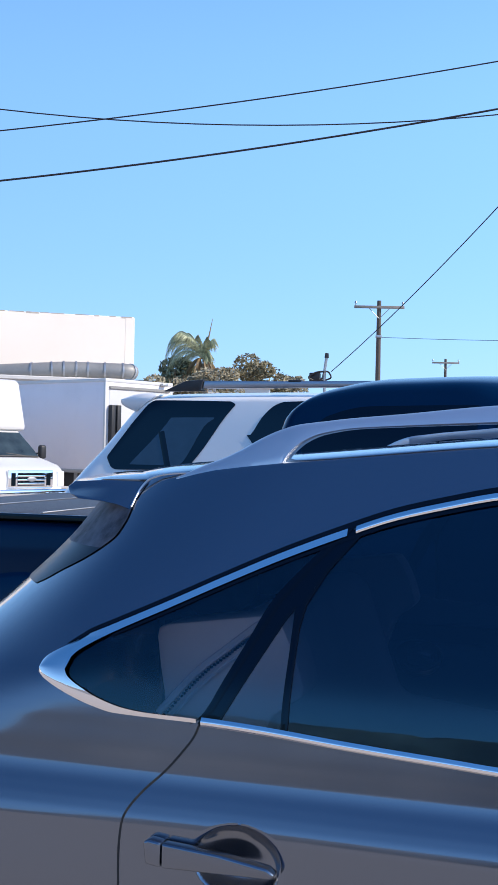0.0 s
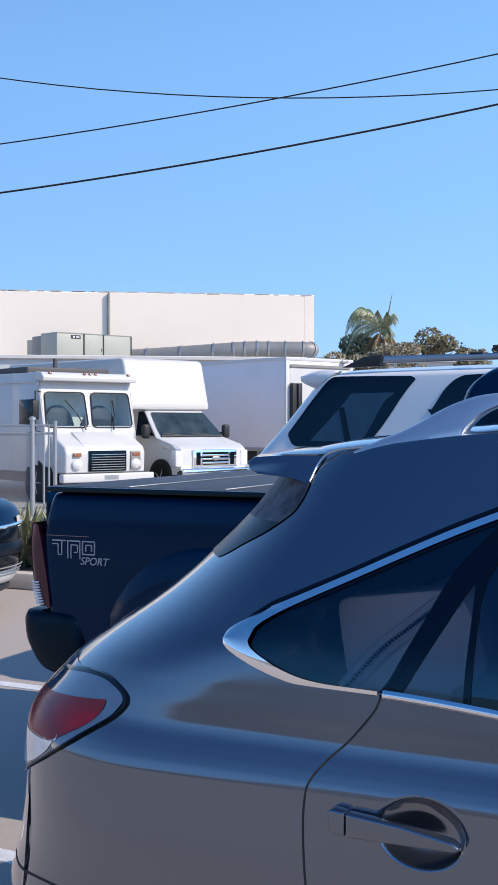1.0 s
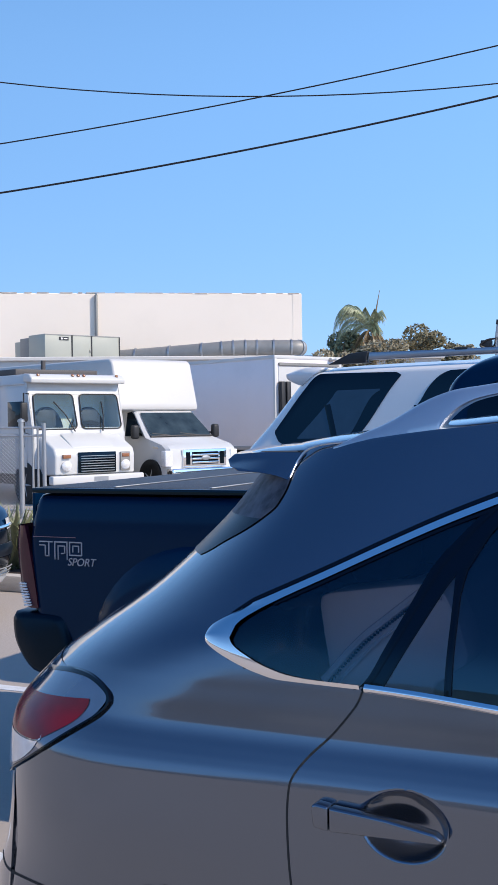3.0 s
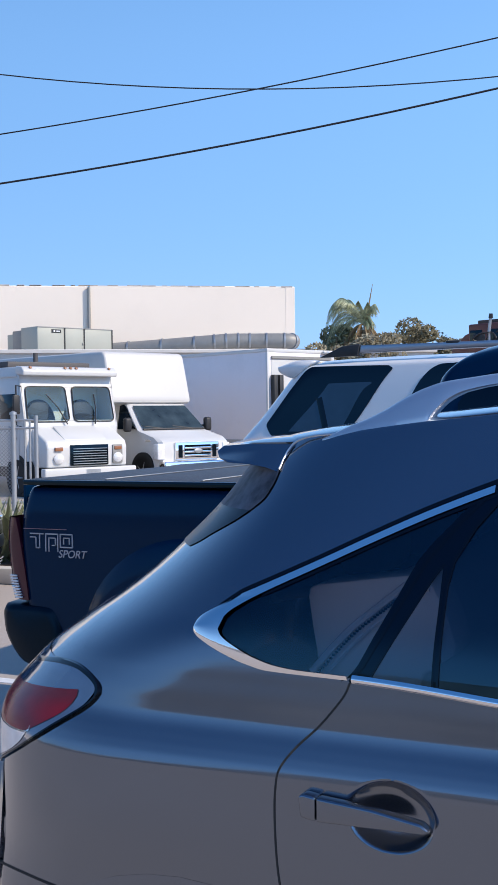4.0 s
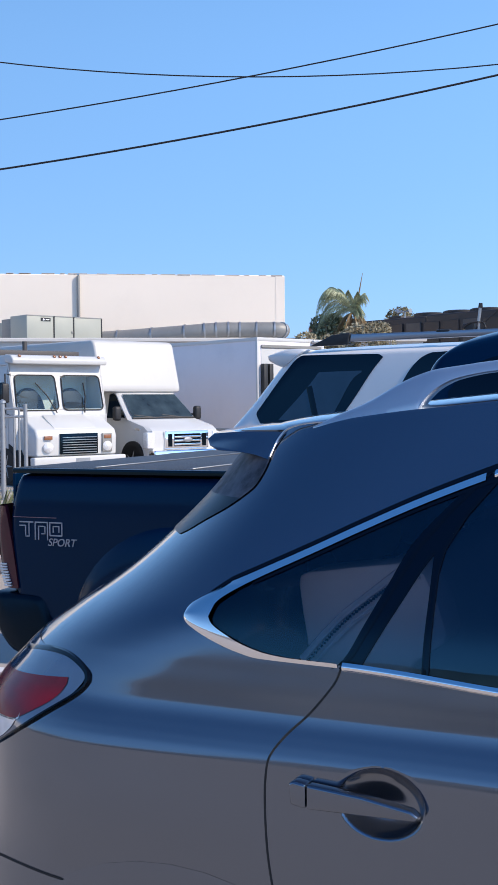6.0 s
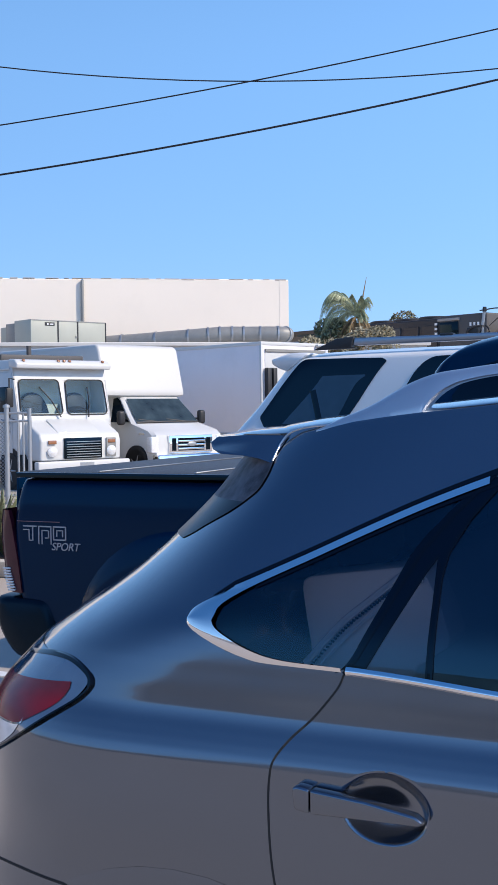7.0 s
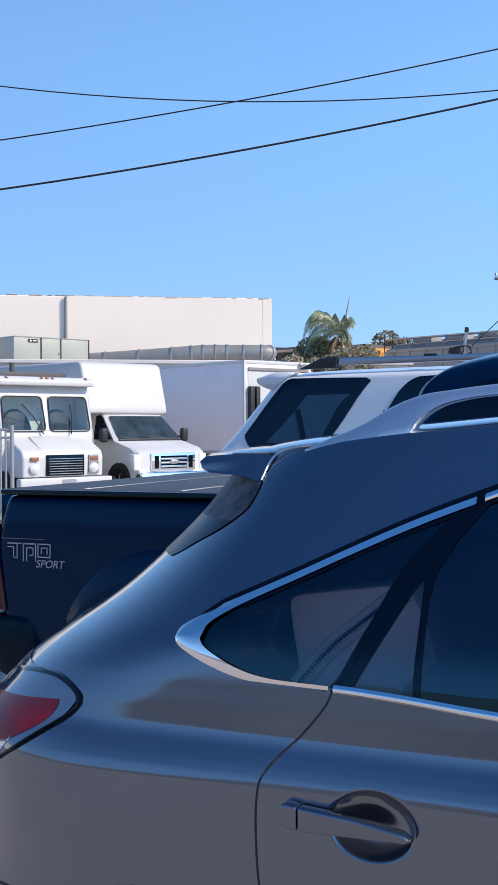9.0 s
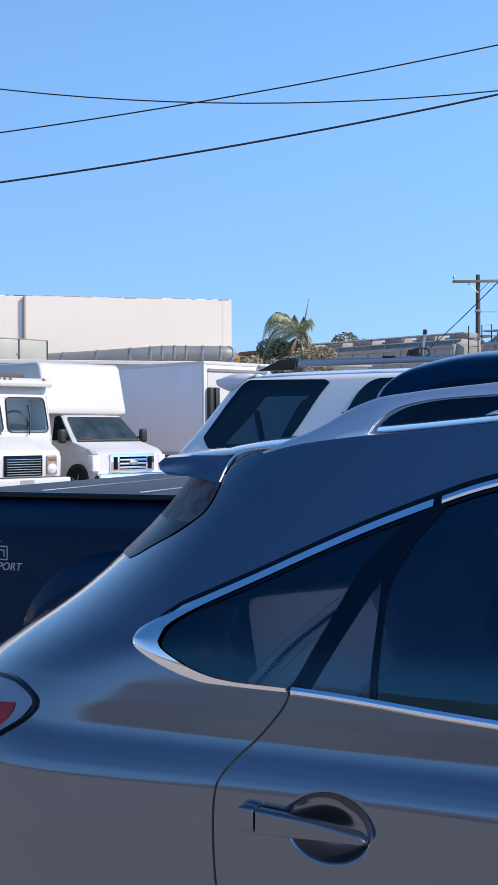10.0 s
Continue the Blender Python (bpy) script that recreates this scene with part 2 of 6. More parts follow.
def box(bm, x0, x1, y0, y1, z0, z1, bevel=0.0, seg=2):
    r = bmesh.ops.create_cube(bm, size=1.0, matrix=Matrix.Translation(((x0 + x1) / 2, (y0 + y1) / 2, (z0 + z1) / 2))
                              @ Matrix.Diagonal((abs(x1 - x0), abs(y1 - y0), abs(z1 - z0), 1)))
    if bevel:
        es = list({e for v in r["verts"] for e in v.link_edges})
        bmesh.ops.bevel(bm, geom=es, offset=bevel, segments=seg, affect="EDGES", profile=0.5)
    return bm


def prism(bm, poly, a, b, axis="y", bevel=0.0, seg=2):
    """A polygon drawn out from a to b along an axis; its points are (x, z) for y, (y, z) for x, (x, y) for z."""
    def at(p, c):
        return {"y": (p[0], c, p[1]), "x": (c, p[0], p[1]), "z": (p[0], p[1], c)}[axis]
    lo = [bm.verts.new(at(p, a)) for p in poly]
    hi = [bm.verts.new(at(p, b)) for p in poly]
    fs = [bm.faces.new(lo), bm.faces.new(hi[::-1])]
    n = len(poly)
    for i in range(n):
        fs.append(bm.faces.new((lo[i], hi[i], hi[(i + 1) % n], lo[(i + 1) % n])))
    bmesh.ops.recalc_face_normals(bm, faces=fs)
    if bevel:
        es = list({e for f in fs for e in f.edges})
        bmesh.ops.bevel(bm, geom=es, offset=bevel, segments=seg, affect="EDGES", profile=0.5)
    return bm


def tube(bm, pts, r, n=8, cap=True):
    pts = [Vector(p) for p in pts]
    rs = r if isinstance(r, (list, tuple)) else [r] * len(pts)
    rings = []
    for i, p in enumerate(pts):
        d = (pts[min(i + 1, len(pts) - 1)] - pts[max(i - 1, 0)]).normalized()
        u = d.orthogonal() if abs(d.z) > 0.95 else d.cross(Vector((0, 0, 1)))
        u.normalize()
        v = d.cross(u)
        rings.append([bm.verts.new(p + rs[i] * (cos(2 * pi * k / n) * u + sin(2 * pi * k / n) * v)) for k in range(n)])
    for a, b in zip(rings, rings[1:]):
        for k in range(n):
            bm.faces.new((a[k], a[(k + 1) % n], b[(k + 1) % n], b[k]))
    if cap:
        bm.faces.new(rings[0][::-1])
        bm.faces.new(rings[-1])
    return bm


def lathe(bm, prof, centre, axis, n=32):
    """Turns (along, radius) pairs round an axis through centre."""
    ax = Vector(axis).normalized()
    u = ax.orthogonal().normalized()
    v = ax.cross(u)
    rings = [[bm.verts.new(Vector(centre) + a * ax + r * (cos(2 * pi * k / n) * u + sin(2 * pi * k / n) * v)) for k in range(n)]
             for a, r in prof]
    for a, b in zip(rings, rings[1:]):
        for k in range(n):
            bm.faces.new((a[k], a[(k + 1) % n], b[(k + 1) % n], b[k]))
    if prof[0][1] > 0:
        bm.faces.new(rings[0][::-1])
    if prof[-1][1] > 0:
        bm.faces.new(rings[-1])
    return bm


def grid(bm, rows):
    vs = [[bm.verts.new(p) for p in row] for row in rows]
    for a, b in zip(vs, vs[1:]):
        for k in range(len(a) - 1):
            bm.faces.new((a[k], a[k + 1], b[k + 1], b[k]))
    return bm


def curve(pts):
    """A smooth function through (at, value) pairs."""
    xs = [p[0] for p in pts]
    ys = [p[1] for p in pts]
    ms = []
    for i in range(len(pts)):
        if i == 0 or i == len(pts) - 1:
            j = min(i, len(pts) - 2)
            ms.append((ys[j + 1] - ys[j]) / (xs[j + 1] - xs[j]))
        else:
            a = (ys[i] - ys[i - 1]) / (xs[i] - xs[i - 1])
            b = (ys[i + 1] - ys[i]) / (xs[i + 1] - xs[i])
            ms.append(0.0 if a * b <= 0 else 2 * a * b / (a + b))

    def f(x):
        if x <= xs[0]:
            return ys[0]
        if x >= xs[-1]:
            return ys[-1]
        i = max(k for k in range(len(xs) - 1) if xs[k] <= x)
        h = xs[i + 1] - xs[i]
        t = (x - xs[i]) / h
        return ((2 * t ** 3 - 3 * t * t + 1) * ys[i] + (t ** 3 - 2 * t * t + t) * h * ms[i]
                + (3 * t * t - 2 * t ** 3) * ys[i + 1] + (t ** 3 - t * t) * h * ms[i + 1])
    return f


def inside(x, z, poly):
    hit = False
    for (a, b), (c, d) in zip(poly, poly[1:] + poly[:1]):
        if (b > z) != (d > z) and x < (c - a) * (z - b) / (d - b) + a:
            hit = not hit
    return hit


class Shell:
    """A car's skin: its half-width at every length x and height z. Near side: y = yc - half."""

    def __init__(self, yc, width, inset, rear, front, top, rear_len, rear_pow, front_len, front_pow, edge=0.12):
        self.yc, self.w = yc, width / 2
        self.inset, self.rear, self.front, self.top = curve(inset), curve(rear), curve(front), curve(top)
        self.al, self.an, self.bl, self.bn, self.edge = rear_len, rear_pow, front_len, front_pow, edge

    def half(self, x, z):
        w = self.w - self.inset(z)
        q = min(1.0, max(0.0, (self.rear(z) + self.al - x) / self.al))
        w *= max(0.0, 1 - q ** self.an) ** (1 / self.an)
        q = min(1.0, max(0.0, (x - self.front(z) + self.bl) / self.bl))
        w *= max(0.0, 1 - q ** self.bn) ** (1 / self.bn)
        h = min(1.0, max(0.0, (z - self.top(x) + self.edge) / self.edge))
        return w * max(0.0, 1 - h ** 2.2) ** (1 / 2.2)

    def at(self, x, z, off=0.0, far=False):
        h = self.half(x, z) + off
        return (x, self.yc + h if far else self.yc - h, z)

    def tail(self, y, z, off=0.0):
        w = min(0.999, abs(y - self.yc) / max(1e-3, self.w - self.inset(z)))
        return (self.rear(z) + self.al * (1 - (1 - w ** self.an) ** (1 / self.an)) - off, y, z)

    def nose(self, y, z, off=0.0):
        w = min(0.999, abs(y - self.yc) / max(1e-3, self.w - self.inset(z)))
        return (self.front(z) - self.bl * (1 - (1 - w ** self.bn) ** (1 / self.bn)) + off, y, z)

    def skin(self, bm, xs, bottom, rows=70, holes=(), arches=(), steps=None, belt=0.0):
        """steps: heights up to the belt line, above which the rows follow the roof."""
        fine = []
        for x in xs:
            zt = self.top(x)
            near, far = [], []
            if steps and zt > belt + 0.02:
                zs = steps + [belt + (zt - belt) * (1 - (1 - k / 50) ** 1.6) for k in range(1, 51)]
            elif steps:
                zs = [bottom + (zt - bottom) * (1 - (1 - k / (len(steps) + 49)) ** 1.6) for k in range(len(steps) + 50)]
            else:
                zs = [bottom + (zt - bottom) * (1 - (1 - k / rows) ** 1.6) for k in range(rows + 1)]
            for z in zs:
                near.append(self.at(x, z))
                far.append(self.at(x, z, far=True))
            fine.append(near + far[-2::-1])
        vs = [[bm.verts.new(p) for p in row] for row in fine]
        for a, b in zip(vs, vs[1:]):
            for k in range(len(a) - 1):
                c = (a[k].co + a[k + 1].co + b[k].co + b[k + 1].co) / 4
                if any(inside(c.x, c.z, h) for h in holes) and abs(c.y - self.yc) > 0.3:
                    continue
                if any((c.x - ax) ** 2 + (c.z - az) ** 2 < r * r for ax, az, r in arches) and abs(c.y - self.yc) > 0.4:
                    continue
                if (a[k].co - a[k + 1].co).length + (b[k].co - b[k + 1].co).length < 1e-5:
                    continue
                bm.faces.new((a[k], a[k + 1], b[k + 1], b[k]))
        bmesh.ops.remove_doubles(bm, verts=bm.verts, dist=2e-4)
        return bm

    def patch(self, bm, x0, x1, lo, hi, off=0.004, n=40, m=14, far=False, bulge=0.0):
        """A panel on the side between two edges z = lo(x) and z = hi(x), swelling by bulge in its middle."""
        rows = []
        for i in range(n + 1):
            x = x0 + (x1 - x0) * i / n
            a, b = lo(x), hi(x)
            swell = bulge(x) if callable(bulge) else bulge
            rows.append([self.at(x, a + (b - a) * j / m, off + swell * min(1.0, (b - a) / 0.02) * (1 - (2 * j / m - 1) ** 2), far) for j in range(m + 1)])
        return grid(bm, rows)

    def patch_z(self, bm, z0, z1, left, right, off=0.004, n=24, m=16, far=False):
        rows = []
        for i in range(n + 1):
            z = z0 + (z1 - z0) * i / n
            a, b = left(z), right(z)
            rows.append([self.at(a + (b - a) * j / m, z, off, far) for j in range(m + 1)])
        return grid(bm, rows)

    def strip(self, bm, pts, width, off=0.006, far=False, thick=0.01, sub=6):
        """A raised band along a line of (x, z) on the side."""
        fx = [p for p in pts]
        dense = []
        for (a, b), (c, d) in zip(fx, fx[1:]):
            dense += [(a + (c - a) * k / sub, b + (d - b) * k / sub) for k in range(sub)]
        dense.append(fx[-1])
        rows = []
        for i, (x, z) in enumerate(dense):
            p, q = dense[max(i - 1, 0)], dense[min(i + 1, len(dense) - 1)]
            dx, dz = q[0] - p[0], q[1] - p[1]
            ln = sqrt(dx * dx + dz * dz) or 1.0
            nx, nz = -dz / ln, dx / ln
            w = width(i / (len(dense) - 1)) if callable(width) else width
            e = w / 2
            rows.append([self.at(x - nx * e, z - nz * e, off - thick, far), self.at(x - nx * e * 0.8, z - nz * e * 0.8, off, far),
                         self.at(x + nx * e * 0.8, z + nz * e * 0.8, off, far), self.at(x + nx * e, z + nz * e, off - thick, far)])
        return grid(bm, rows)


def spread(a, b, n):
    return [a + (b - a) * i / n for i in range(n + 1)]


def smooth_line(pts, n=8):
    """Catmull-Rom through points of any size."""
    pts = [Vector(p) for p in pts]
    out = []
    for i in range(len(pts) - 1):
        p0, p1, p2, p3 = pts[max(i - 1, 0)], pts[i], pts[i + 1], pts[min(i + 2, len(pts) - 1)]
        for k in range(n):
            t = k / n
            out.append(0.5 * (2 * p1 + (p2 - p0) * t + (2 * p0 - 5 * p1 + 4 * p2 - p3) * t * t + (3 * p1 - p0 - 3 * p2 + p3) * t ** 3))
    out.append(pts[-1])
    return out


def wheel(parent, name, centre, r, w, side, rim_mat, wheel_mat=None):
    """Tyre and spoked rim; side is the sign of the outer face along y."""
    x, y, z = centre
    bm = lathe(bmesh.new(), [(-w / 2, r * 0.66), (-w / 2, r * 0.93), (-w * 0.36, r), (w * 0.36, r), (w / 2, r * 0.93), (w / 2, r * 0.66)],
               centre, (0, 1, 0), 40)
    tyre = part(name, bm, M["rubber"], parent)
    bm = lathe(bmesh.new(), [(-w * 0.4, r * 0.66), (w * 0.42 * side, r * 0.66), (w * 0.42 * side, r * 0.6), (0, r * 0.58), (0, r * 0.1)],
               centre, (0, 1, 0), 32)
    for k in range(5):
        a = 2 * pi * k / 5
        tube(bm, [(x + 0.1 * r * cos(a), y + side * w * 0.36, z + 0.1 * r * sin(a)),
                  (x + 0.63 * r * cos(a), y + side * w * 0.4, z + 0.63 * r * sin(a))], [r * 0.12, r * 0.07], 6)
    part("rim", bm, rim_mat, tyre)
    return tyre


# ---- large structure ----
def ground_sheet():
    bm = grid(bmesh.new(), [[(x, y, 0.0) for x in (-900, -60, -20, 0, 20, 60, 900)] for y in (-900, -60, -20, 0, 20, 60, 900)])
    tagged(part("ground", bm, M["ground"], smooth=0), "pale sunlit concrete and asphalt parking lot", "ground", kind="structure")
    # stall lines between the parked vehicles
    for y, x0, x1 in ((1.29, -3.4, 1.6), (3.585, -5.0, 1.6), (5.88, -4.6, 1.6)):
        tagged(part("stall_line", box(bmesh.new(), x0, x1, y - 0.05, y + 0.05, 0.0005, 0.004), M["paint_line"], smooth=0),
               "worn white painted stall line on the lot", "road marking", "stall lines", "structure")


ground_sheet()


def hills():
    random.seed(4)
    rows = []
    n = 420
    for back, lift in ((0, 0.0), (3, 0.55), (8, 0.85), (20, 1.0), (60, 0.9)):
        row = []
        for i in range(n + 1):
            x = -260 + 520 * i / n
            h = 10.0 + 1.8 * sin(x * 0.045 + 1) + 3.0 * noise.noise((x * 0.06, back * 0.1, 3)) + 1.6 * noise.noise((x * 0.4, back * 0.2, 7)) + 0.8 * noise.noise((x * 1.3, back * 0.3, 2))
            row.append((x, -62 - back - 4 * noise.noise((x * 0.05, 1, 1)), max(0, h * lift)))
        rows.append(row)
    tagged(part("backdrop", grid(bmesh.new(), rows), M["hill"]), "dry brush covered slope across the road", "hill", kind="structure")


hills()


def planter():
    bm = bmesh.new()
    box(bm, -16, -5.6, 6.95, 7.12, 0, 0.16, 0.02)
    tagged(part("kerb", bm, M["concrete"]), "concrete kerb along the planting strip", "kerb", kind="structure")
    tagged(part("planting_bed", box(bmesh.new(), -16, -5.6, 7.12, 9.6, 0, 0.13, 0.02), M["mulch"]), "dark mulch planting bed behind the kerb",
           "planting bed", kind="structure")
    tagged(part("pavement", box(bmesh.new(), -18, -5.6, 9.62, 12.6, 0, 0.12, 0.02), M["concrete"]), "pale concrete pavement", "pavement",
           kind="structure")
    random.seed(8)
    for k in range(24):
        bm = bmesh.new()
        cx, cy = -14.5 + 0.55 * k + random.uniform(-0.1, 0.1), random.uniform(7.6, 8.8)
        if k >= 16:
            cx, cy = -8.7 + 0.33 * (k - 16), 7.55 + 0.2 * (k % 2)
        for j in range(34):
            a, tilt, ln = random.uniform(0, 2 * pi), random.uniform(0.15, 0.9), random.uniform(0.45, 0.75)
            d, w = Vector((cos(a) * tilt, sin(a) * tilt, 1)).normalized(), 0.035
            s = Vector((-sin(a), cos(a), 0))
            p = Vector((cx, cy, 0.12))
            q = p + d * ln * 0.55
            e = p + d * ln + Vector((cos(a), sin(a), 0)) * 0.08
            v = [bm.verts.new(c) for c in (p - s * w, p + s * w, q + s * w * 0.9, q - s * w * 0.9, e)]
            bm.faces.new((v[0], v[1], v[2], v[3]))
            bm.faces.new((v[3], v[2], v[4]))
        tagged(part("agave", bm, M["agave"], smooth=0), "spiky grey-green agave in the planting bed", "plant", "agaves in the bed")


planter()


def building():
    m = Matrix.Translation((-20.19, 45.97, 0)) @ pose(0, 0, 0, 0, 0, 34.7)
    b = thing("warehouse", m, "cream stucco warehouse with a high blank wall and low annex", "building")
    top = 7.48
    bm = bmesh.new()
    box(bm, -9.22, 0, 0, 14, 0, top, 0.03, 1)
    part("wall", bm, M["stucco"], b)
    bm = bmesh.new()
    box(bm, -44, -9.28, 0, 14, 0, top - 0.03, 0.03, 1)
    part("wall", bm, M["stucco"], b)
    part("joint", box(bmesh.new(), -9.3, -9.2, 0.05, 13, 0, top - 0.05), M["duct"], b, "dark expansion joint")
    part("downpipe", tube(bmesh.new(), [(-9.25, -0.09, 4.2), (-9.25, -0.09, top - 0.1)], 0.07, 8), M["duct"], b)
    random.seed(2)
    bm = bmesh.new()
    x = -44.0
    while x < -0.2:
        w = random.uniform(0.3, 1.4)
        w *= 0.6
        h = random.choice((0.01, 0.015, 0.025, 0.06)) * random.uniform(0.4, 1.2)
        box(bm, x, min(x + w, -0.05), -0.006, 0.2, top - h, top + 0.012)
        x += w + random.uniform(0.0, 0.5)
    tagged(part("coping", bm, M["stucco_worn"], b, smooth=0), "weathered stained parapet edge", kind="stuff")
    part("corner_pilaster", box(bmesh.new(), -0.42, 0.004, -0.008, 0.5, 0, top - 0.04, 0.004, 1), M["stucco"], b)
    part("annex", box(bmesh.new(), -44, 3.5, -9, -0.02, 0, 4.05, 0.04, 1), M["box_white"], b, "low white annex")
    part("roof_edge", box(bmesh.new(), -44, 3.6, -9.15, -8.9, 3.98, 4.12, 0.02, 1), M["roofing"], b)
    return m


BUILDING = building()


def hvac():
    m = pose(-26.44, 37.6, 4.05, 0, 0, -24)
    t = thing("rooftop_air_unit", m, "pale green-grey rooftop air handling unit in joined panels", "air conditioner")
    part("curb", box(bmesh.new(), -2.7, -0.1, -1.75, 1.75, -0.01, 0.16, 0.01, 1), M["duct"], t)
    for k, (y0, y1) in enumerate(((-1.8, -0.52), (-0.50, 0.42), (0.44, 1.8))):
        part("panel", box(bmesh.new(), -1.3, 0, y0, y1, 0.16, 1.3, 0.025), M["hvac"], t)
        part("edge_post", box(bmesh.new(), -0.02, 0.012, y1 - 0.045, y1 + 0.01, 0.18, 1.28), M["black_plastic"], t)
        part("edge_rail", box(bmesh.new(), -0.02, 0.014, y0 + 0.01, y1 - 0.05, 1.255, 1.29), M["duct"], t)
        part("edge_rail", box(bmesh.new(), -0.02, 0.014, y0 + 0.01, y1 - 0.05, 0.17, 0.22), M["black_plastic"], t)
    part("intake_hood", box(bmesh.new(), -2.1, -1.3, -1.75, 1.75, 0.16, 1.22, 0.03), M["duct"], t)
    part("intake_hood", box(bmesh.new(), -2.8, -2.12, -1.6, 1.6, 0.16, 1.12, 0.03), M["hvac"], t)
    part("name_plate", box(bmesh.new(), 0.0, 0.014, -1.15, -0.7, 1.06, 1.2), M["black_plastic"], t, "black plate with a pale mark")
    part("plate_mark", lathe(bmesh.new(), [(0, 0.045), (0.008, 0.04)], (0.014, -1.02, 1.13), (1, 0, 0), 16), M["white_paint"], t)
    part("plate_bar", box(bmesh.new(), 0.012, 0.02, -0.93, -0.76, 1.11, 1.15), M["white_paint"], t)
    for z in (0.35, 0.6):
        part("handle", box(bmesh.new(), 0, 0.04, 0.3, 0.36, z, z + 0.1, 0.01), M["duct"], t)


hvac()


def big_duct():
    pts = [(-28.2, 40.2, 4.5), (-25.6, 40.95, 4.62), (-22.8, 41.7, 4.78), (-21.7, 42.2, 4.86), (-20.8, 42.7, 4.86), (-19.5, 43.35, 4.85), (-19.3, 43.7, 4.82)]
    t = thing("roof_duct", Matrix.Translation((-22, 42, 4.05)), "large galvanised round ventilation duct on the roof", "duct", in_world=True)
    part("duct_run", tube(bmesh.new(), smooth_line(pts, 4), 0.33, 20), M["duct"], t)
    line = smooth_line(pts, 10)
    for k in range(4, len(line) - 2, 5):
        p, q = line[k], line[k + 1]
        d = (q - p).normalized() * 0.04
        part("collar", tube(bmesh.new(), [p - d, p + d], 0.36, 20), M["steel"], t)
        part("support_leg", tube(bmesh.new(), [(p.x, p.y, p.z - 0.3), (p.x, p.y, 4.06)], 0.035, 6), M["duct"], t)


big_duct()


# ---- the grey crossover beside the camera ----
NEAR = 0.79   # the three nearest vehicles are drawn larger and brought to size about the eye's usual place
EYE = Vector((0.02, -2.145, 1.61))


def near_scale(t):
    m = Matrix.Translation(EYE) @ Matrix.Diagonal((NEAR, NEAR, NEAR, 1)) @ Matrix.Translation(-EYE)
    done = set()
    for o in t.children_recursive:
        if o.data.name not in done:
            done.add(o.data.name)
            o.data.transform(m)


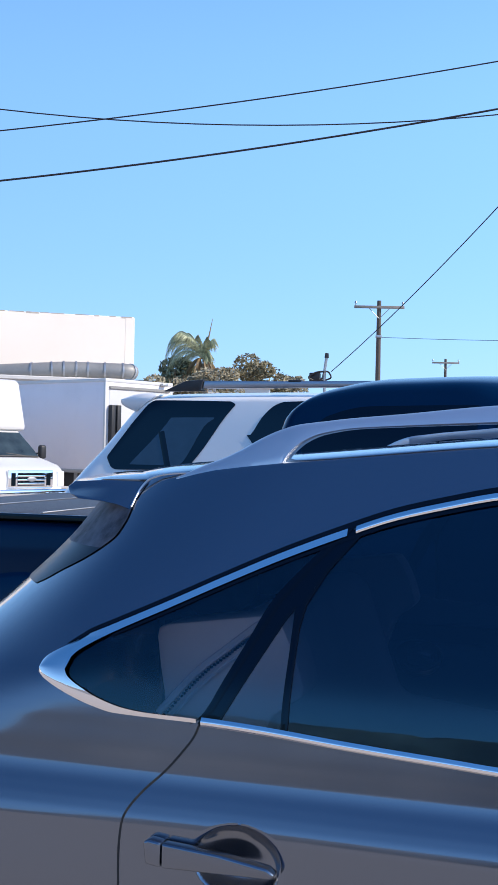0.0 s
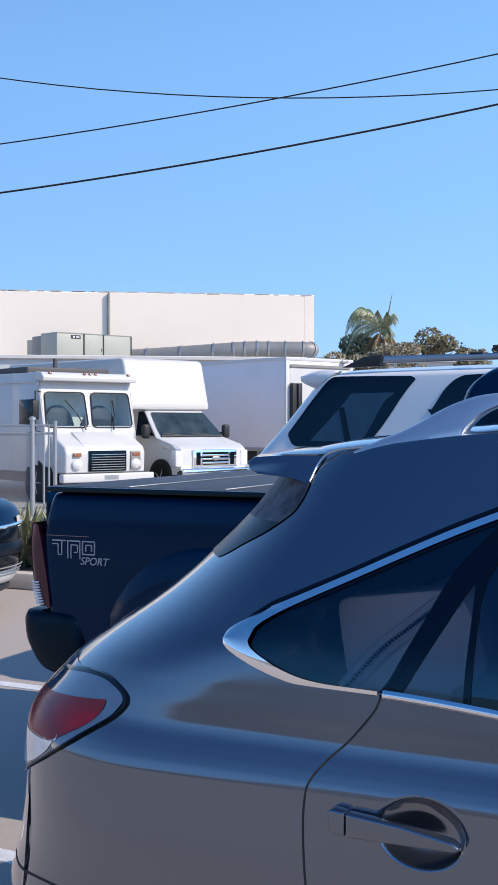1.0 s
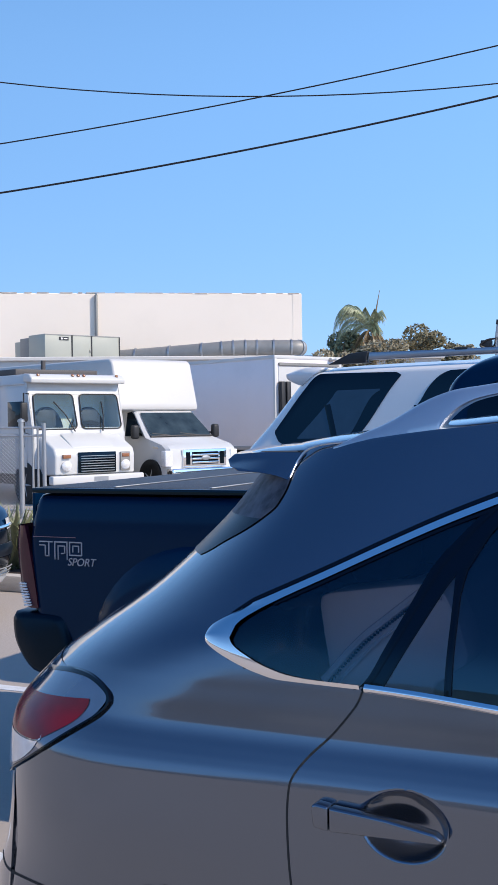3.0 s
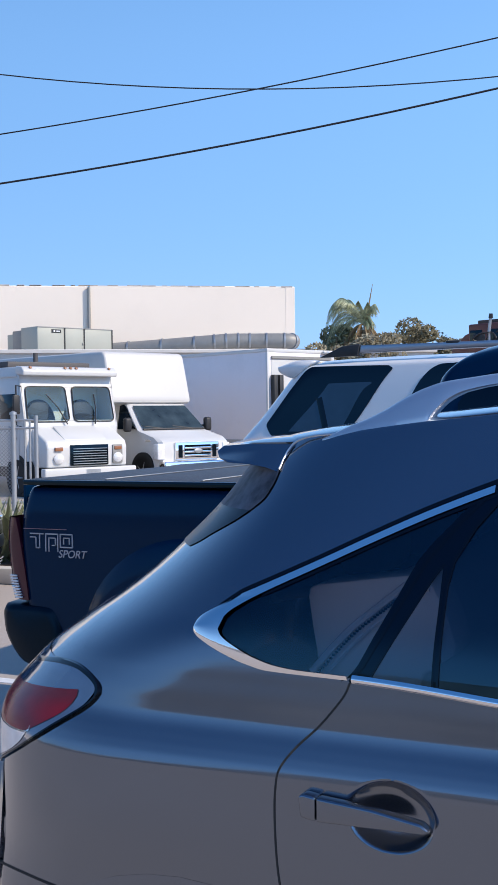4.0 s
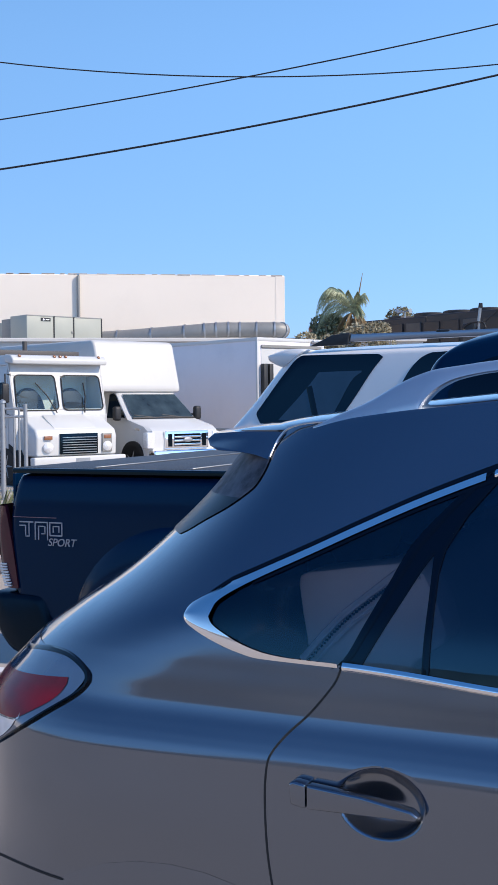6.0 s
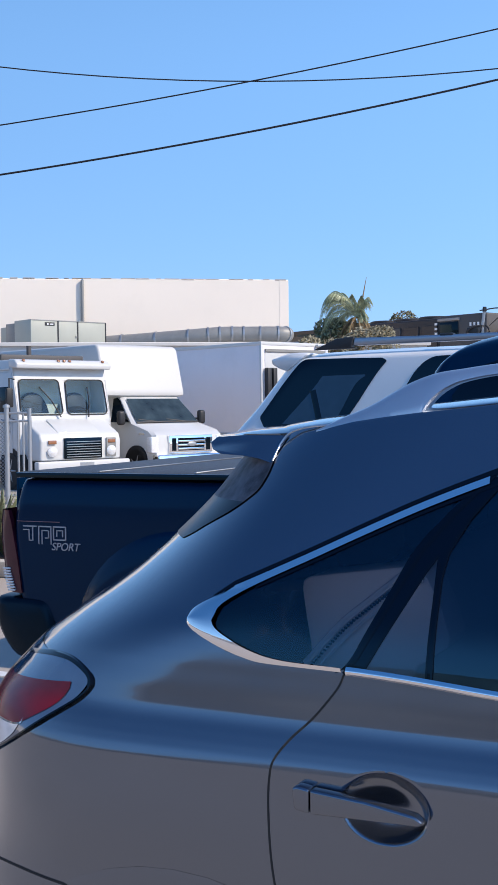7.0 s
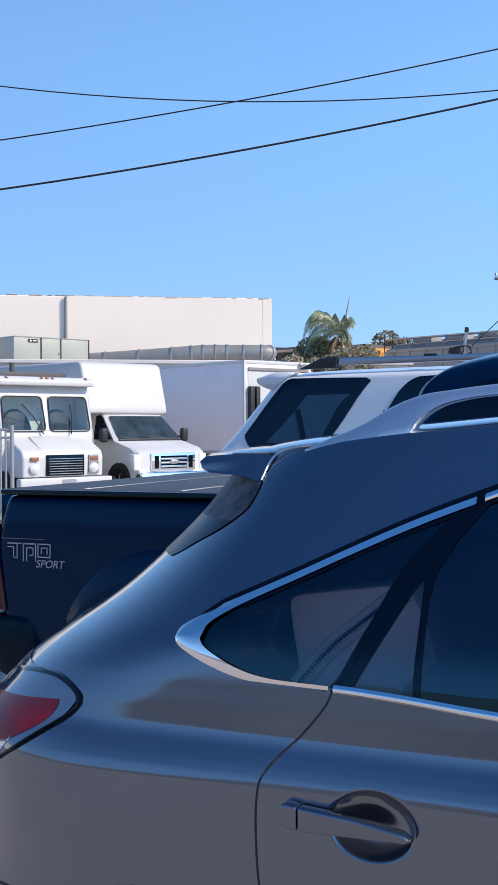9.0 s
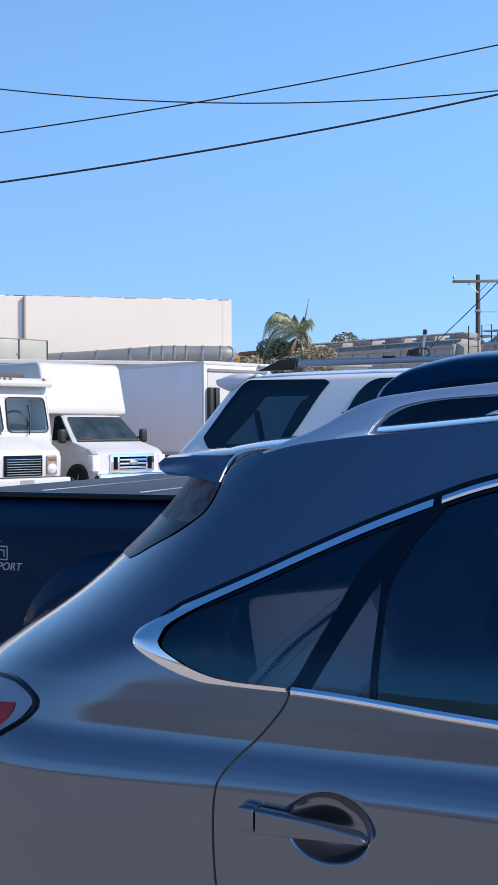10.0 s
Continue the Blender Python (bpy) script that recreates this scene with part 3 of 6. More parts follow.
def grey_crossover():
    YC = 1.193   # half the width, in the units that near_scale() brings to metres
    rear = [(-0.12, -1.86), (0.1, -1.95), (0.28, -1.99), (0.45, -1.998), (0.6, -1.954), (0.7, -1.94), (0.8, -1.936), (0.9, -1.923), (1.0, -1.844), (1.1, -1.715), (1.2, -1.574),
            (1.3, -1.457), (1.4, -1.358), (1.5, -1.28), (1.58, -1.2)]
    front = [(-0.12, 3.7), (0.1, 3.95), (0.45, 4.0), (0.7, 3.9), (0.85, 3.6), (0.98, 2.9), (1.06, 2.35), (1.2, 1.95), (1.4, 1.5), (1.6, 0.95), (1.7, 0.55)]
    top = [(-2.0, 0.40), (-1.954, 0.7), (-1.923, 0.9), (-1.844, 1.0), (-1.715, 1.1), (-1.574, 1.2), (-1.457, 1.3), (-1.358, 1.4), (-1.28, 1.5),
           (-1.2, 1.565), (-0.9, 1.604), (-0.55, 1.64), (-0.2, 1.672), (0.1, 1.69), (0.55, 1.685), (0.95, 1.605), (1.5, 1.4), (1.95, 1.2), (2.35, 1.06), (2.9, 1.0),
           (3.6, 0.86), (3.9, 0.7), (4.0, 0.45)]
    inset = [(-0.12, 0.14), (0.1, 0.07), (0.28, 0.035), (0.5, 0.01), (0.72, 0.0), (0.86, 0.001), (0.88, 0.004), (0.9, 0.0115), (0.92, 0.021), (0.95, 0.0355), (0.962, 0.0395), (0.98, 0.0425),
             (1.01, 0.0468), (1.045, 0.0525), (1.07, 0.0565), (1.1, 0.062), (1.13, 0.070), (1.16, 0.0815), (1.2, 0.1), (1.25, 0.124), (1.3, 0.149), (1.4, 0.199), (1.6, 0.303), (1.7, 0.36)]
    s = Shell(YC, 1.885, inset, rear, front, top, 0.65, 2.6, 1.1, 2.6, 0.036)
    plain, flat = s.half, YC - 0.9425   # half the width of the flat middle of roof, tail and nose

    def dented(x, z):
        q = ((x + 0.676) / 0.092) ** 2 + ((z - 0.818) / 0.071) ** 2
        haunch = 0.016 * math.exp(-((x + 1.28) / 0.34) ** 2 - ((z - 0.74) / 0.13) ** 2)
        flow = 0.004 * sin(3.1 * x + 1.2) * math.exp(-((z - 0.7) / 0.16) ** 2)
        p = plain(x, z)
        lean = min(1.0, max(0.0, (z - 1.055) / 0.11)) * min(1.0, max(0.0, (-1.02 - x) / 0.45))
        lean = 0.024 * lean * lean * (3 - 2 * lean)
        return p + flat * min(1.0, p / 0.06) + haunch + flow - lean - (0.032 * (1 - q ** 1.5) if q < 1 else 0.0)
    s.half = dented
    car = thing("grey_crossover", Matrix.Translation((0.35, 0.9425, 0)), "dark blue-grey metallic crossover with silver roof rails and chrome window trim",
                "car", in_world=True)
    upper = curve([(-1.156, 1.150), (-1.1555, 1.160), (-1.151, 1.169), (-1.137, 1.181), (-1.087, 1.207), (-1.0, 1.246), (-0.88, 1.301), (-0.765, 1.356), (-0.649, 1.409), (-0.533, 1.456),
                   (-0.418, 1.498), (-0.303, 1.527), (-0.209, 1.547), (0.0, 1.574), (0.35, 1.583), (0.75, 1.547), (1.15, 1.43), (1.6, 1.2), (1.8, 1.06)])
    lower = curve([(-1.156, 1.148), (-1.1555, 1.140), (-1.151, 1.134), (-1.123, 1.118), (-1.078, 1.099), (-1.021, 1.080), (-0.965, 1.069), (-0.865, 1.066), (-0.774, 1.064), (-0.659, 1.058),
                   (-0.486, 1.044), (-0.375, 1.036), (-0.268, 1.029), (-0.182, 1.023), (0.3, 1.0), (0.8, 0.99), (1.8, 1.0)])
    xs = spread(-1.999, -1.2, 66)[:-1] + spread(-1.2, -0.8, 40)[:-1] + spread(-0.8, -0.56, 44)[:-1] + spread(-0.56, 0.1, 60)[:-1] + spread(0.1, 3.999, 80)
    hx = spread(-1.105, 1.7, 100)
    hole = [(x, lower(x) + 0.008) for x in hx] + [(x, upper(x) - 0.008) for x in reversed(hx)]
    steps = spread(-0.12, 0.6, 26)[:-1] + spread(0.6, 0.73, 8)[:-1] + spread(0.73, 0.91, 52)[:-1] + spread(0.91, 1.09, 44)
    part("body", s.skin(bmesh.new(), xs, -0.12, 0, [hole], [(-1.15, 0.06, 0.49), (2.42, 0.06, 0.49)], steps, 1.09), M["grey_paint"], car, smooth=60)
    part("underfloor", box(bmesh.new(), -1.75, 3.6, 0.3, 2 * YC - 0.3, -0.1, 0.2, 0.03), M["carpet"], car)

    for far in (False, True):
        # chrome round the side windows
        bm = bmesh.new()
        up_in = curve([(-1.088, 1.153), (-1.086, 1.166), (-1.075, 1.183), (-1.045, 1.204), (-0.995, 1.231), (-0.877, 1.287), (-0.762, 1.342), (-0.646, 1.395), (-0.531, 1.442), (-0.45, 1.472)])
        low_in = curve([(-1.088, 1.151), (-1.08, 1.140), (-1.041, 1.118), (-0.996, 1.099), (-0.941, 1.085), (-0.891, 1.08), (-0.785, 1.077), (0.3, 1.018), (1.8, 1.015)])
        def ring(x0, x1, lo, hi, dist, n):
            rows = []
            for i in range(n + 1):
                x = x0 + (x1 - x0) * i / n
                p, q = lo(x), hi(x)
                rows.append([s.at(x, z, -0.003 + 0.012 * (1 - math.exp(-max(0.0, dist(x, z)) / 0.013)), far) for z in spread(p, q, 14)])
            grid(bm, rows)
        ring(-1.156, -1.088, lower, upper, lambda x, z: min(z - lower(x), upper(x) - z), 70)
        ring(-1.088, -0.785, lower, low_in, lambda x, z: z - lower(x), 60)
        ring(-1.088, -0.515, up_in, upper, lambda x, z: max(upper(x) - z, min(0.016, (x + 1.088) * 0.25)), 70)
        part("chrome_trim", bm, M["chrome"], car, "bright chrome window surround")
        bm = bmesh.new()
        s.patch(bm, -0.773, 1.72, lower, lambda x: lower(x) + 0.017, 0.004, 80, 8, far, 0.006)
        s.patch(bm, -0.497, 1.72, lambda x: upper(x) - 0.016, lambda x: upper(x) - 0.001, 0.004, 80, 8, far, 0.005)
        part("chrome_trim", bm, M["chrome"], car, "bright chrome window surround")
        bm = bmesh.new()
        s.patch(bm, -1.10, 1.72, lambda x: upper(x) - 0.002, lambda x: upper(x) + 0.011 * min(1.0, (x + 1.10) / 0.05), 0.003, 120, 3, far)
        s.patch(bm, -1.0, 1.72, lambda x: upper(x) - 0.026, lambda x: upper(x) - 0.012, 0.001, 120, 3, far)
        part("window_seal", bm, M["gloss_black"], car)
        # glass
        line1 = curve([(-0.80, 1.06), (-0.77, 1.09), (-0.73, 1.166), (-0.694, 1.238), (-0.658, 1.311), (-0.596, 1.386), (-0.533, 1.451), (-0.5, 1.48)])
        line2 = curve([(-0.745, 1.06), (-0.731, 1.082), (-0.692, 1.153), (-0.655, 1.219), (-0.627, 1.269), (-0.605, 1.30)])
        line3 = curve([(-0.594, 1.26), (-0.585, 1.309), (-0.547, 1.377), (-0.485, 1.453), (-0.44, 1.49)])
        part("quarter_glass", s.patch(bmesh.new(), -1.085, -0.545, lambda x: max(lower(x) + 0.012, line1(x) if x > -0.8 else 0),
                                      lambda x: max(lower(x) + 0.014, upper(x) - 0.012), -0.002, 80, 20, far), M["privacy"], car, "tinted rear quarter window")
        part("door_glass", s.patch(bmesh.new(), -0.738, -0.606, lambda x: lower(x) + 0.012, lambda x: max(line2(x), lower(x) + 0.013), -0.003, 30, 12, far), M["privacy"], car,
             "small tinted fixed pane")
        part("door_glass", s.patch(bmesh.new(), -0.594, 0.38, lambda x: lower(x) + 0.012, lambda x: min(upper(x) - 0.014, line3(x) if x < -0.44 else 9), -0.004,
                                   90, 24, far), M["privacy_deep"], car, "dark tinted door window")
        part("door_glass", s.patch(bmesh.new(), 0.5, 1.65, lambda x: lower(x) + 0.012, lambda x: max(lower(x) + 0.014, upper(x) - 0.02), -0.004, 50, 16, far),
             M["privacy_deep"], car, "tinted door window")
        bm = bmesh.new()
        s.patch(bm, -0.797, -0.606, lambda x: max(lower(x) + 0.006, line2(x) if x > -0.745 else 0), line1, 0.0, 40, 8, far)
        s.patch(bm, -0.606, -0.594, lambda x: lower(x) + 0.006, line1, 0.0, 4, 16, far)
        s.patch(bm, -0.594, -0.47, line3, lambda x: min(line1(x), upper(x) - 0.008), 0.0, 30, 6, far)
        part("door_pillar", bm, M["pillar_gloss"], car, "gloss black pillar")
        bm = bmesh.new()
        s.strip(bm, [(-0.779, 1.066), (-0.752, 1.098), (-0.713, 1.17), (-0.677, 1.242), (-0.640, 1.313), (-0.578, 1.390), (-0.512, 1.458), (-0.497, 1.474)], 0.008, 0.002, far, 0.003)
        s.strip(bm, [(-0.606, 1.06), (-0.604, 1.2), (-0.6, 1.29)], 0.005, 0.001, far, 0.003)
        s.strip(bm, [(-0.735, 1.078), (-0.692, 1.155), (-0.655, 1.221), (-0.627, 1.271), (-0.604, 1.305)], 0.006, 0.001, far, 0.003)
        s.strip(bm, [(-0.596, 1.055), (-0.594, 1.26), (-0.585, 1.309), (-0.547, 1.378), (-0.485, 1.455)], 0.006, 0.001, far, 0.003)
        part("door_seal", bm, M["gloss_black"], car, "thin rubber door seals")
        bm = bmesh.new()
        s.strip(bm, [(0.44, 1.0), (0.44, 1.3), (0.42, 1.57)], 0.12, 0.003, far)
        part("door_pillar", bm, M["pillar_gloss"], car, "gloss black pillar")
        # shut lines
        seam = [(-0.778, 1.064), (-0.792, 1.033), (-0.839, 0.974), (-0.883, 0.931), (-0.913, 0.891), (-0.922, 0.855), (-0.925, 0.79), (-0.919, 0.666), (-0.9, 0.54)]
        part("door_gap", s.strip(bmesh.new(), [tuple(p) for p in smooth_line(seam, 5)], 0.0055, 0.001, far, 0.004, 2), M["rubber"], car)
        part("door_gap", s.strip(bmesh.new(), [(0.44, 0.99), (0.45, 0.6), (0.47, 0.1)], 0.007, 0.0015, far, 0.004), M["rubber"], car)
        part("bumper_gap", s.strip(bmesh.new(), [tuple(p) for p in smooth_line([(-1.81, 0.535), (-1.74, 0.532), (-1.641, 0.545), (-1.551, 0.548), (-1.4, 0.54)], 5)],
                                   0.007, 0.0015, far, 0.004, 2), M["rubber"], car)
        # rear lamp
        right = curve([(0.77, -1.745), (0.79, -1.71), (0.848, -1.6), (0.91, -1.5), (0.969, -1.41), (0.997, -1.392), (1.018, -1.41), (1.034, -1.5)])
        lamp = part("tail_lamp", s.patch_z(bmesh.new(), 0.77, 1.034, lambda z: s.rear(z) + 0.03, right, 0.008, 40, 26, far), M["smoke_lens"], car,
                    "red and clear wraparound tail lamp")
        red_lo = curve([(-1.84, 0.868), (-1.79, 0.872), (-1.7, 0.876), (-1.6, 0.882), (-1.52, 0.915), (-1.46, 0.952), (-1.443, 0.976)])
        red_hi = curve([(-1.84, 0.94), (-1.79, 0.948), (-1.6, 0.972), (-1.443, 0.99)])
        part("red_lens", s.patch(bmesh.new(), -1.84, -1.443, red_lo, red_hi, 0.0098, 36, 12, far), M["red_lens"], lamp)
        clear_lo = curve([(-1.84, 0.79), (-1.745, 0.785), (-1.71, 0.797), (-1.6, 0.858), (-1.565, 0.905)])
        part("clear_lens", s.patch(bmesh.new(), -1.84, -1.57, clear_lo, lambda x: red_lo(x) - 0.004, 0.0098, 30, 10, far), M["clear_lens"], lamp)
        part("clear_lens", s.patch_z(bmesh.new(), 0.79, 0.985, lambda z: s.rear(z) + 0.032, lambda z: min(s.rear(z) + 0.085, -1.842), 0.0102, 24, 6, far), M["clear_lens"], lamp)
        seal = [(-1.74, 0.99), (-1.684, 1.008), (-1.566, 1.03), (-1.472, 1.034), (-1.41, 1.018), (-1.388, 0.997), (-1.405, 0.967), (-1.5, 0.908), (-1.6, 0.846), (-1.704, 0.789), (-1.75, 0.762)]
        part("lamp_seal", s.strip(bmesh.new(), [tuple(p) for p in smooth_line(seal, 6)], lambda f: 0.010 if f < 0.55 else 0.005, 0.0095, far, 0.012, 1), M["gloss_black"], lamp)
        # dark trim behind the quarter panel, under the spoiler: mottled grey above, plain below
        tr = curve([(1.296, -1.293), (1.313, -1.253), (1.331, -1.219), (1.372, -1.137), (1.4, -1.094), (1.423, -1.067), (1.445, -1.056), (1.464, -1.05), (1.505, -1.046)])
        for z0, z1, look_of, words in ((1.393, 1.505, "mottled_black", "mottled grey and black trim beside the rear window"), (1.298, 1.393, "bumper_black", "plain black trim beside the rear window")):
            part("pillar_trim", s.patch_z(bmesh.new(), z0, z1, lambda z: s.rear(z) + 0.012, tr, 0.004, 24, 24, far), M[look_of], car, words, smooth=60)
        # handle
        yy = 2 * YC if far else 0.0
        sg = 1 if far else -1
        bm = prism(bmesh.new(), [(-0.8225, 0.847), (-0.8225, 0.798), (-0.6, 0.803), (-0.590, 0.811), (-0.606, 0.823), (-0.706, 0.838)], yy + sg * 0.0, yy + sg * 0.03, "y", 0.005, 3)
        handle = part("door_handle", bm, M["grey_paint"], car)
        bm = prism(bmesh.new(), [(-0.862, 0.845), (-0.857, 0.803), (-0.8245, 0.798), (-0.8245, 0.847), (-0.852, 0.851)], yy - sg * 0.004, yy + sg * 0.029, "y", 0.005, 3)
        part("lock_cover", bm, M["grey_paint"], handle)
        # roof rail
        crest = curve([(-0.945, 1.559), (-0.876, 1.589), (-0.835, 1.604), (-0.797, 1.622), (-0.745, 1.652), (-0.706, 1.670), (-0.66, 1.684), (-0.6, 1.692), (-0.554, 1.698), (-0.43, 1.710),
                       (-0.214, 1.732), (0.05, 1.745), (0.5, 1.745), (0.9, 1.71), (1.15, 1.65), (1.3, 1.56)])
        under = curve([(-0.945, 1.553), (-0.876, 1.561), (-0.796, 1.570), (-0.69, 1.583), (-0.673, 1.612), (-0.642, 1.643), (-0.604, 1.661), (-0.528, 1.675), (-0.43, 1.681), (-0.214, 1.691),
                       (0.05, 1.704), (0.5, 1.705), (0.9, 1.66), (1.1, 1.60), (1.2, 1.56), (1.3, 1.54)])
        rows = []
        for x in spread(-0.945, -0.5, 90)[:-1] + spread(-0.5, 1.3, 60):
            a, b = under(x), crest(x)
            row = []
            for dy, f in ((0.008, 0.0), (0.001, 0.1), (0.0, 0.35), (0.001, 0.7), (0.006, 0.9), (0.016, 1.0), (0.030, 1.0), (0.038, 0.9), (0.044, 0.5), (0.042, 0.0), (0.008, 0.0)):
                z = a + (b - a) * f
                y = 0.295 + dy + 0.5 * (z - 1.57) + 0.5 * max(0.0, -0.62 - x) ** 2
                row.append((x, 2 * YC - y if far else y, z))
            rows.append(row)
        part("roof_rail", grid(bmesh.new(), rows), M["silver"], car, "satin silver roof rail", smooth=50)
        # wheels
        for x in (-1.15, 2.42):
            lip = []
            for k in range(25):
                a = radians(-10 + 200 * k / 24)
                lip.append([s.at(x + r * cos(a), max(-0.115, 0.06 + r * sin(a)), o, far) for r, o in ((0.565, 0.0005), (0.545, 0.004), (0.495, 0.005), (0.475, -0.03))])
            part("arch_lip", grid(bmesh.new(), lip), M["grey_paint"], car)
            wheel(car, "wheel", (x, 2 * YC - 0.17 if far else 0.17, 0.03), 0.458, 0.3, 1 if far else -1, M["silver"])
        # mirrors are ahead of the front door
        part("wing_mirror", prism(bmesh.new(), [(1.42, 1.03), (1.62, 1.02), (1.6, 1.18), (1.45, 1.19)], yy - sg * 0.02, yy + sg * 0.17, "y", 0.03, 3), M["grey_paint"], car)
    # spoiler over the tailgate
    prof = [(-1.226, 1.528), (-1.217, 1.512), (-1.195, 1.501), (-1.135, 1.497), (-1.091, 1.490), (-1.054, 1.479), (-1.046, 1.505), (-1.036, 1.528), (-1.0, 1.552), (-0.94, 1.566), (-0.945, 1.574), (-1.03, 1.556), (-1.145, 1.546), (-1.212, 1.541)]
    short = prof[:8] + [(-1.034, 1.534), (-1.03, 1.539), (-1.034, 1.543), (-1.06, 1.545)] + prof[12:]
    rows = []
    # how far in, size, crown, share of the full roofward tongue, lean of the end face
    ends = [(0.327, 0.975, 0.0, 0.0, 0.5), (0.329, 0.992, 0.0, 0.0, 0.5), (0.334, 1.0, 0.0, 0.0, 0.48), (0.365, 1.01, 0.002, 0.15, 0.3), (0.40, 1.02, 0.005, 0.6, 0.1), (0.46, 1.03, 0.009, 1.0, 0.0),
            (0.55, 1.06, 0.014, 1.0, 0.0), (0.75, 1.1, 0.019, 1.0, 0.0), (YC, 1.13, 0.021, 1.0, 0.0)]
    for e, (y, k, dz, f, lean) in [(1, r) for r in ends] + [(-1, r) for r in ends[-2::-1]]:
        cx, cz = -0.97, 1.53
        line = [(a[0] + (b[0] - a[0]) * f, a[1] + (b[1] - a[1]) * f) for a, b in zip(short, prof)]
        row = []
        for x, z in line + line[:1]:
            yy = y + lean * (z - 1.48)
            if y < 0.34 and x > -1.062:   # runs into the side of the roof
                yy = max(yy, YC - s.half(x, z) - 0.004)
            row.append((cx + (x - cx) * k, yy if e > 0 else 2 * YC - yy, cz + (z - cz) * min(k, 1) + dz))
        rows.append(row)
    bm = grid(bmesh.new(), rows)
    for row in (rows[0][:-1], rows[-1][:-1]):
        bm.faces.new([bm.verts.new(p) for p in row])
    bmesh.ops.remove_doubles(bm, verts=bm.verts, dist=1e-4)
    part("spoiler", bm, M["grey_paint"], car, "body-coloured roof spoiler", smooth=38)
    for e in (-1, 1):
        line = [(-1.05, 0.326, 1.486), (-1.047, 0.352, 1.512), (-1.04, 0.362, 1.530), (-1.024, 0.368, 1.549), (-0.995, 0.365, 1.560), (-0.955, 0.352, 1.566), (-0.90, 0.345, 1.569)]
        pts = [Vector((p.x, p.y if e < 0 else 2 * YC - p.y, p.z)) for p in smooth_line(line, 6)]
        part("spoiler_joint", tube(bmesh.new(), pts, 0.0028, 6), M["silver"], car, "bright edge where the spoiler meets the roof")
    # screens
    part("rear_window", grid(bmesh.new(), [[s.tail(y, z, 0.005) for y in spread(0.45, 2 * YC - 0.45, 20)] for z in spread(1.1, 1.46, 12)]), M["dark_glass"], car, "dark tinted rear window")
    part("windscreen", grid(bmesh.new(), [[s.nose(y, z, 0.006) for y in spread(0.35, 2 * YC - 0.35, 20)] for z in spread(1.1, 1.58, 12)]), M["window"], car)
    # rear bench seen through the tinted glass
    seat = part("rear_seat", prism(bmesh.new(), [(-1.0, 0.5), (-0.2, 0.5), (-0.15, 0.72), (-0.66, 0.78), (-0.80, 1.19), (-0.93, 1.2), (-1.03, 0.95)], 0.45, 2 * YC - 0.45, "y", 0.05, 4),
                M["leather"], car, "grey-beige leather rear seat")
    for y, e in ((0.32, 1), (2 * YC - 0.32, -1)):
        flank = [(-0.95, 0.9), (-0.957, 1.06), (-0.968, 1.124), (-0.977, 1.19), (-0.974, 1.212), (-0.952, 1.222), (-0.85, 1.237), (-0.722, 1.255), (-0.698, 1.253), (-0.676, 1.228), (-0.645, 1.165), (-0.626, 1.10),
                 (-0.632, 1.078), (-0.70, 1.03), (-0.75, 0.9)]
        bol = part("seat_bolster", prism(bmesh.new(), flank, y, y + e * 0.14, "y", 0.008, 2), M["leather"], seat, "stitched leather seat bolster")
        arc = smooth_line([(-0.965, y - e * 0.008, 1.02), (-0.916, y - e * 0.008, 1.076), (-0.865, y - e * 0.008, 1.128), (-0.809, y - e * 0.008, 1.173), (-0.764, y - e * 0.008, 1.209), (-0.73, y - e * 0.008, 1.235), (-0.708, y - e * 0.008, 1.24)], 8)
        part("piping", tube(bmesh.new(), arc, 0.009, 8), M["clear_lens"], bol, "pale seat edge piping")
        part("piping", tube(bmesh.new(), [p + Vector((0.024, 0, -0.016)) for p in arc], 0.005, 6), M["clear_lens"], bol, "pale seat edge piping")
        for k in range(1, len(arc) - 1):
            p = arc[k]
            part("stitch", box(bmesh.new(), p.x + 0.008, p.x + 0.014, p.y - 0.003, p.y + 0.003, p.z - 0.010, p.z - 0.005), M["carpet"], bol, smooth=0)
    for y in (0.7, YC, 2 * YC - 0.7):
        part("headrest", box(bmesh.new(), -1.0, -0.88, y - 0.15, y + 0.15, 1.2, 1.36, 0.05, 4), M["carpet"], seat)
    for y in (0.42, YC + 0.1):
        part("front_seat", prism(bmesh.new(), [(0.35, 0.4), (1.1, 0.4), (1.1, 0.62), (0.65, 0.66), (0.42, 1.28), (0.28, 1.28), (0.3, 0.8)], y, y + 0.65, "y", 0.06, 4), M["carpet"], car)
    near_scale(car)


grey_crossover()


# ---- the black pickup in the next bay ----
def text_mesh(words, size, material, parent, name, m, shear=0.0):
    cu = bpy.data.curves.new(name, "FONT")
    cu.body, cu.size, cu.shear, cu.extrude = words, size, shear, 0.002
    tmp = bpy.data.objects.new(name, cu)
    me = bpy.data.meshes.new_from_object(tmp)
    bpy.data.objects.remove(tmp)
    me.materials.append(material)
    me.transform(m)
    ob = new(name, me)
    ob.parent = parent
    if parent.name in PARENT_WORLD:
        ob.matrix_parent_inverse = parent.matrix_basis.inverted()
    return ob


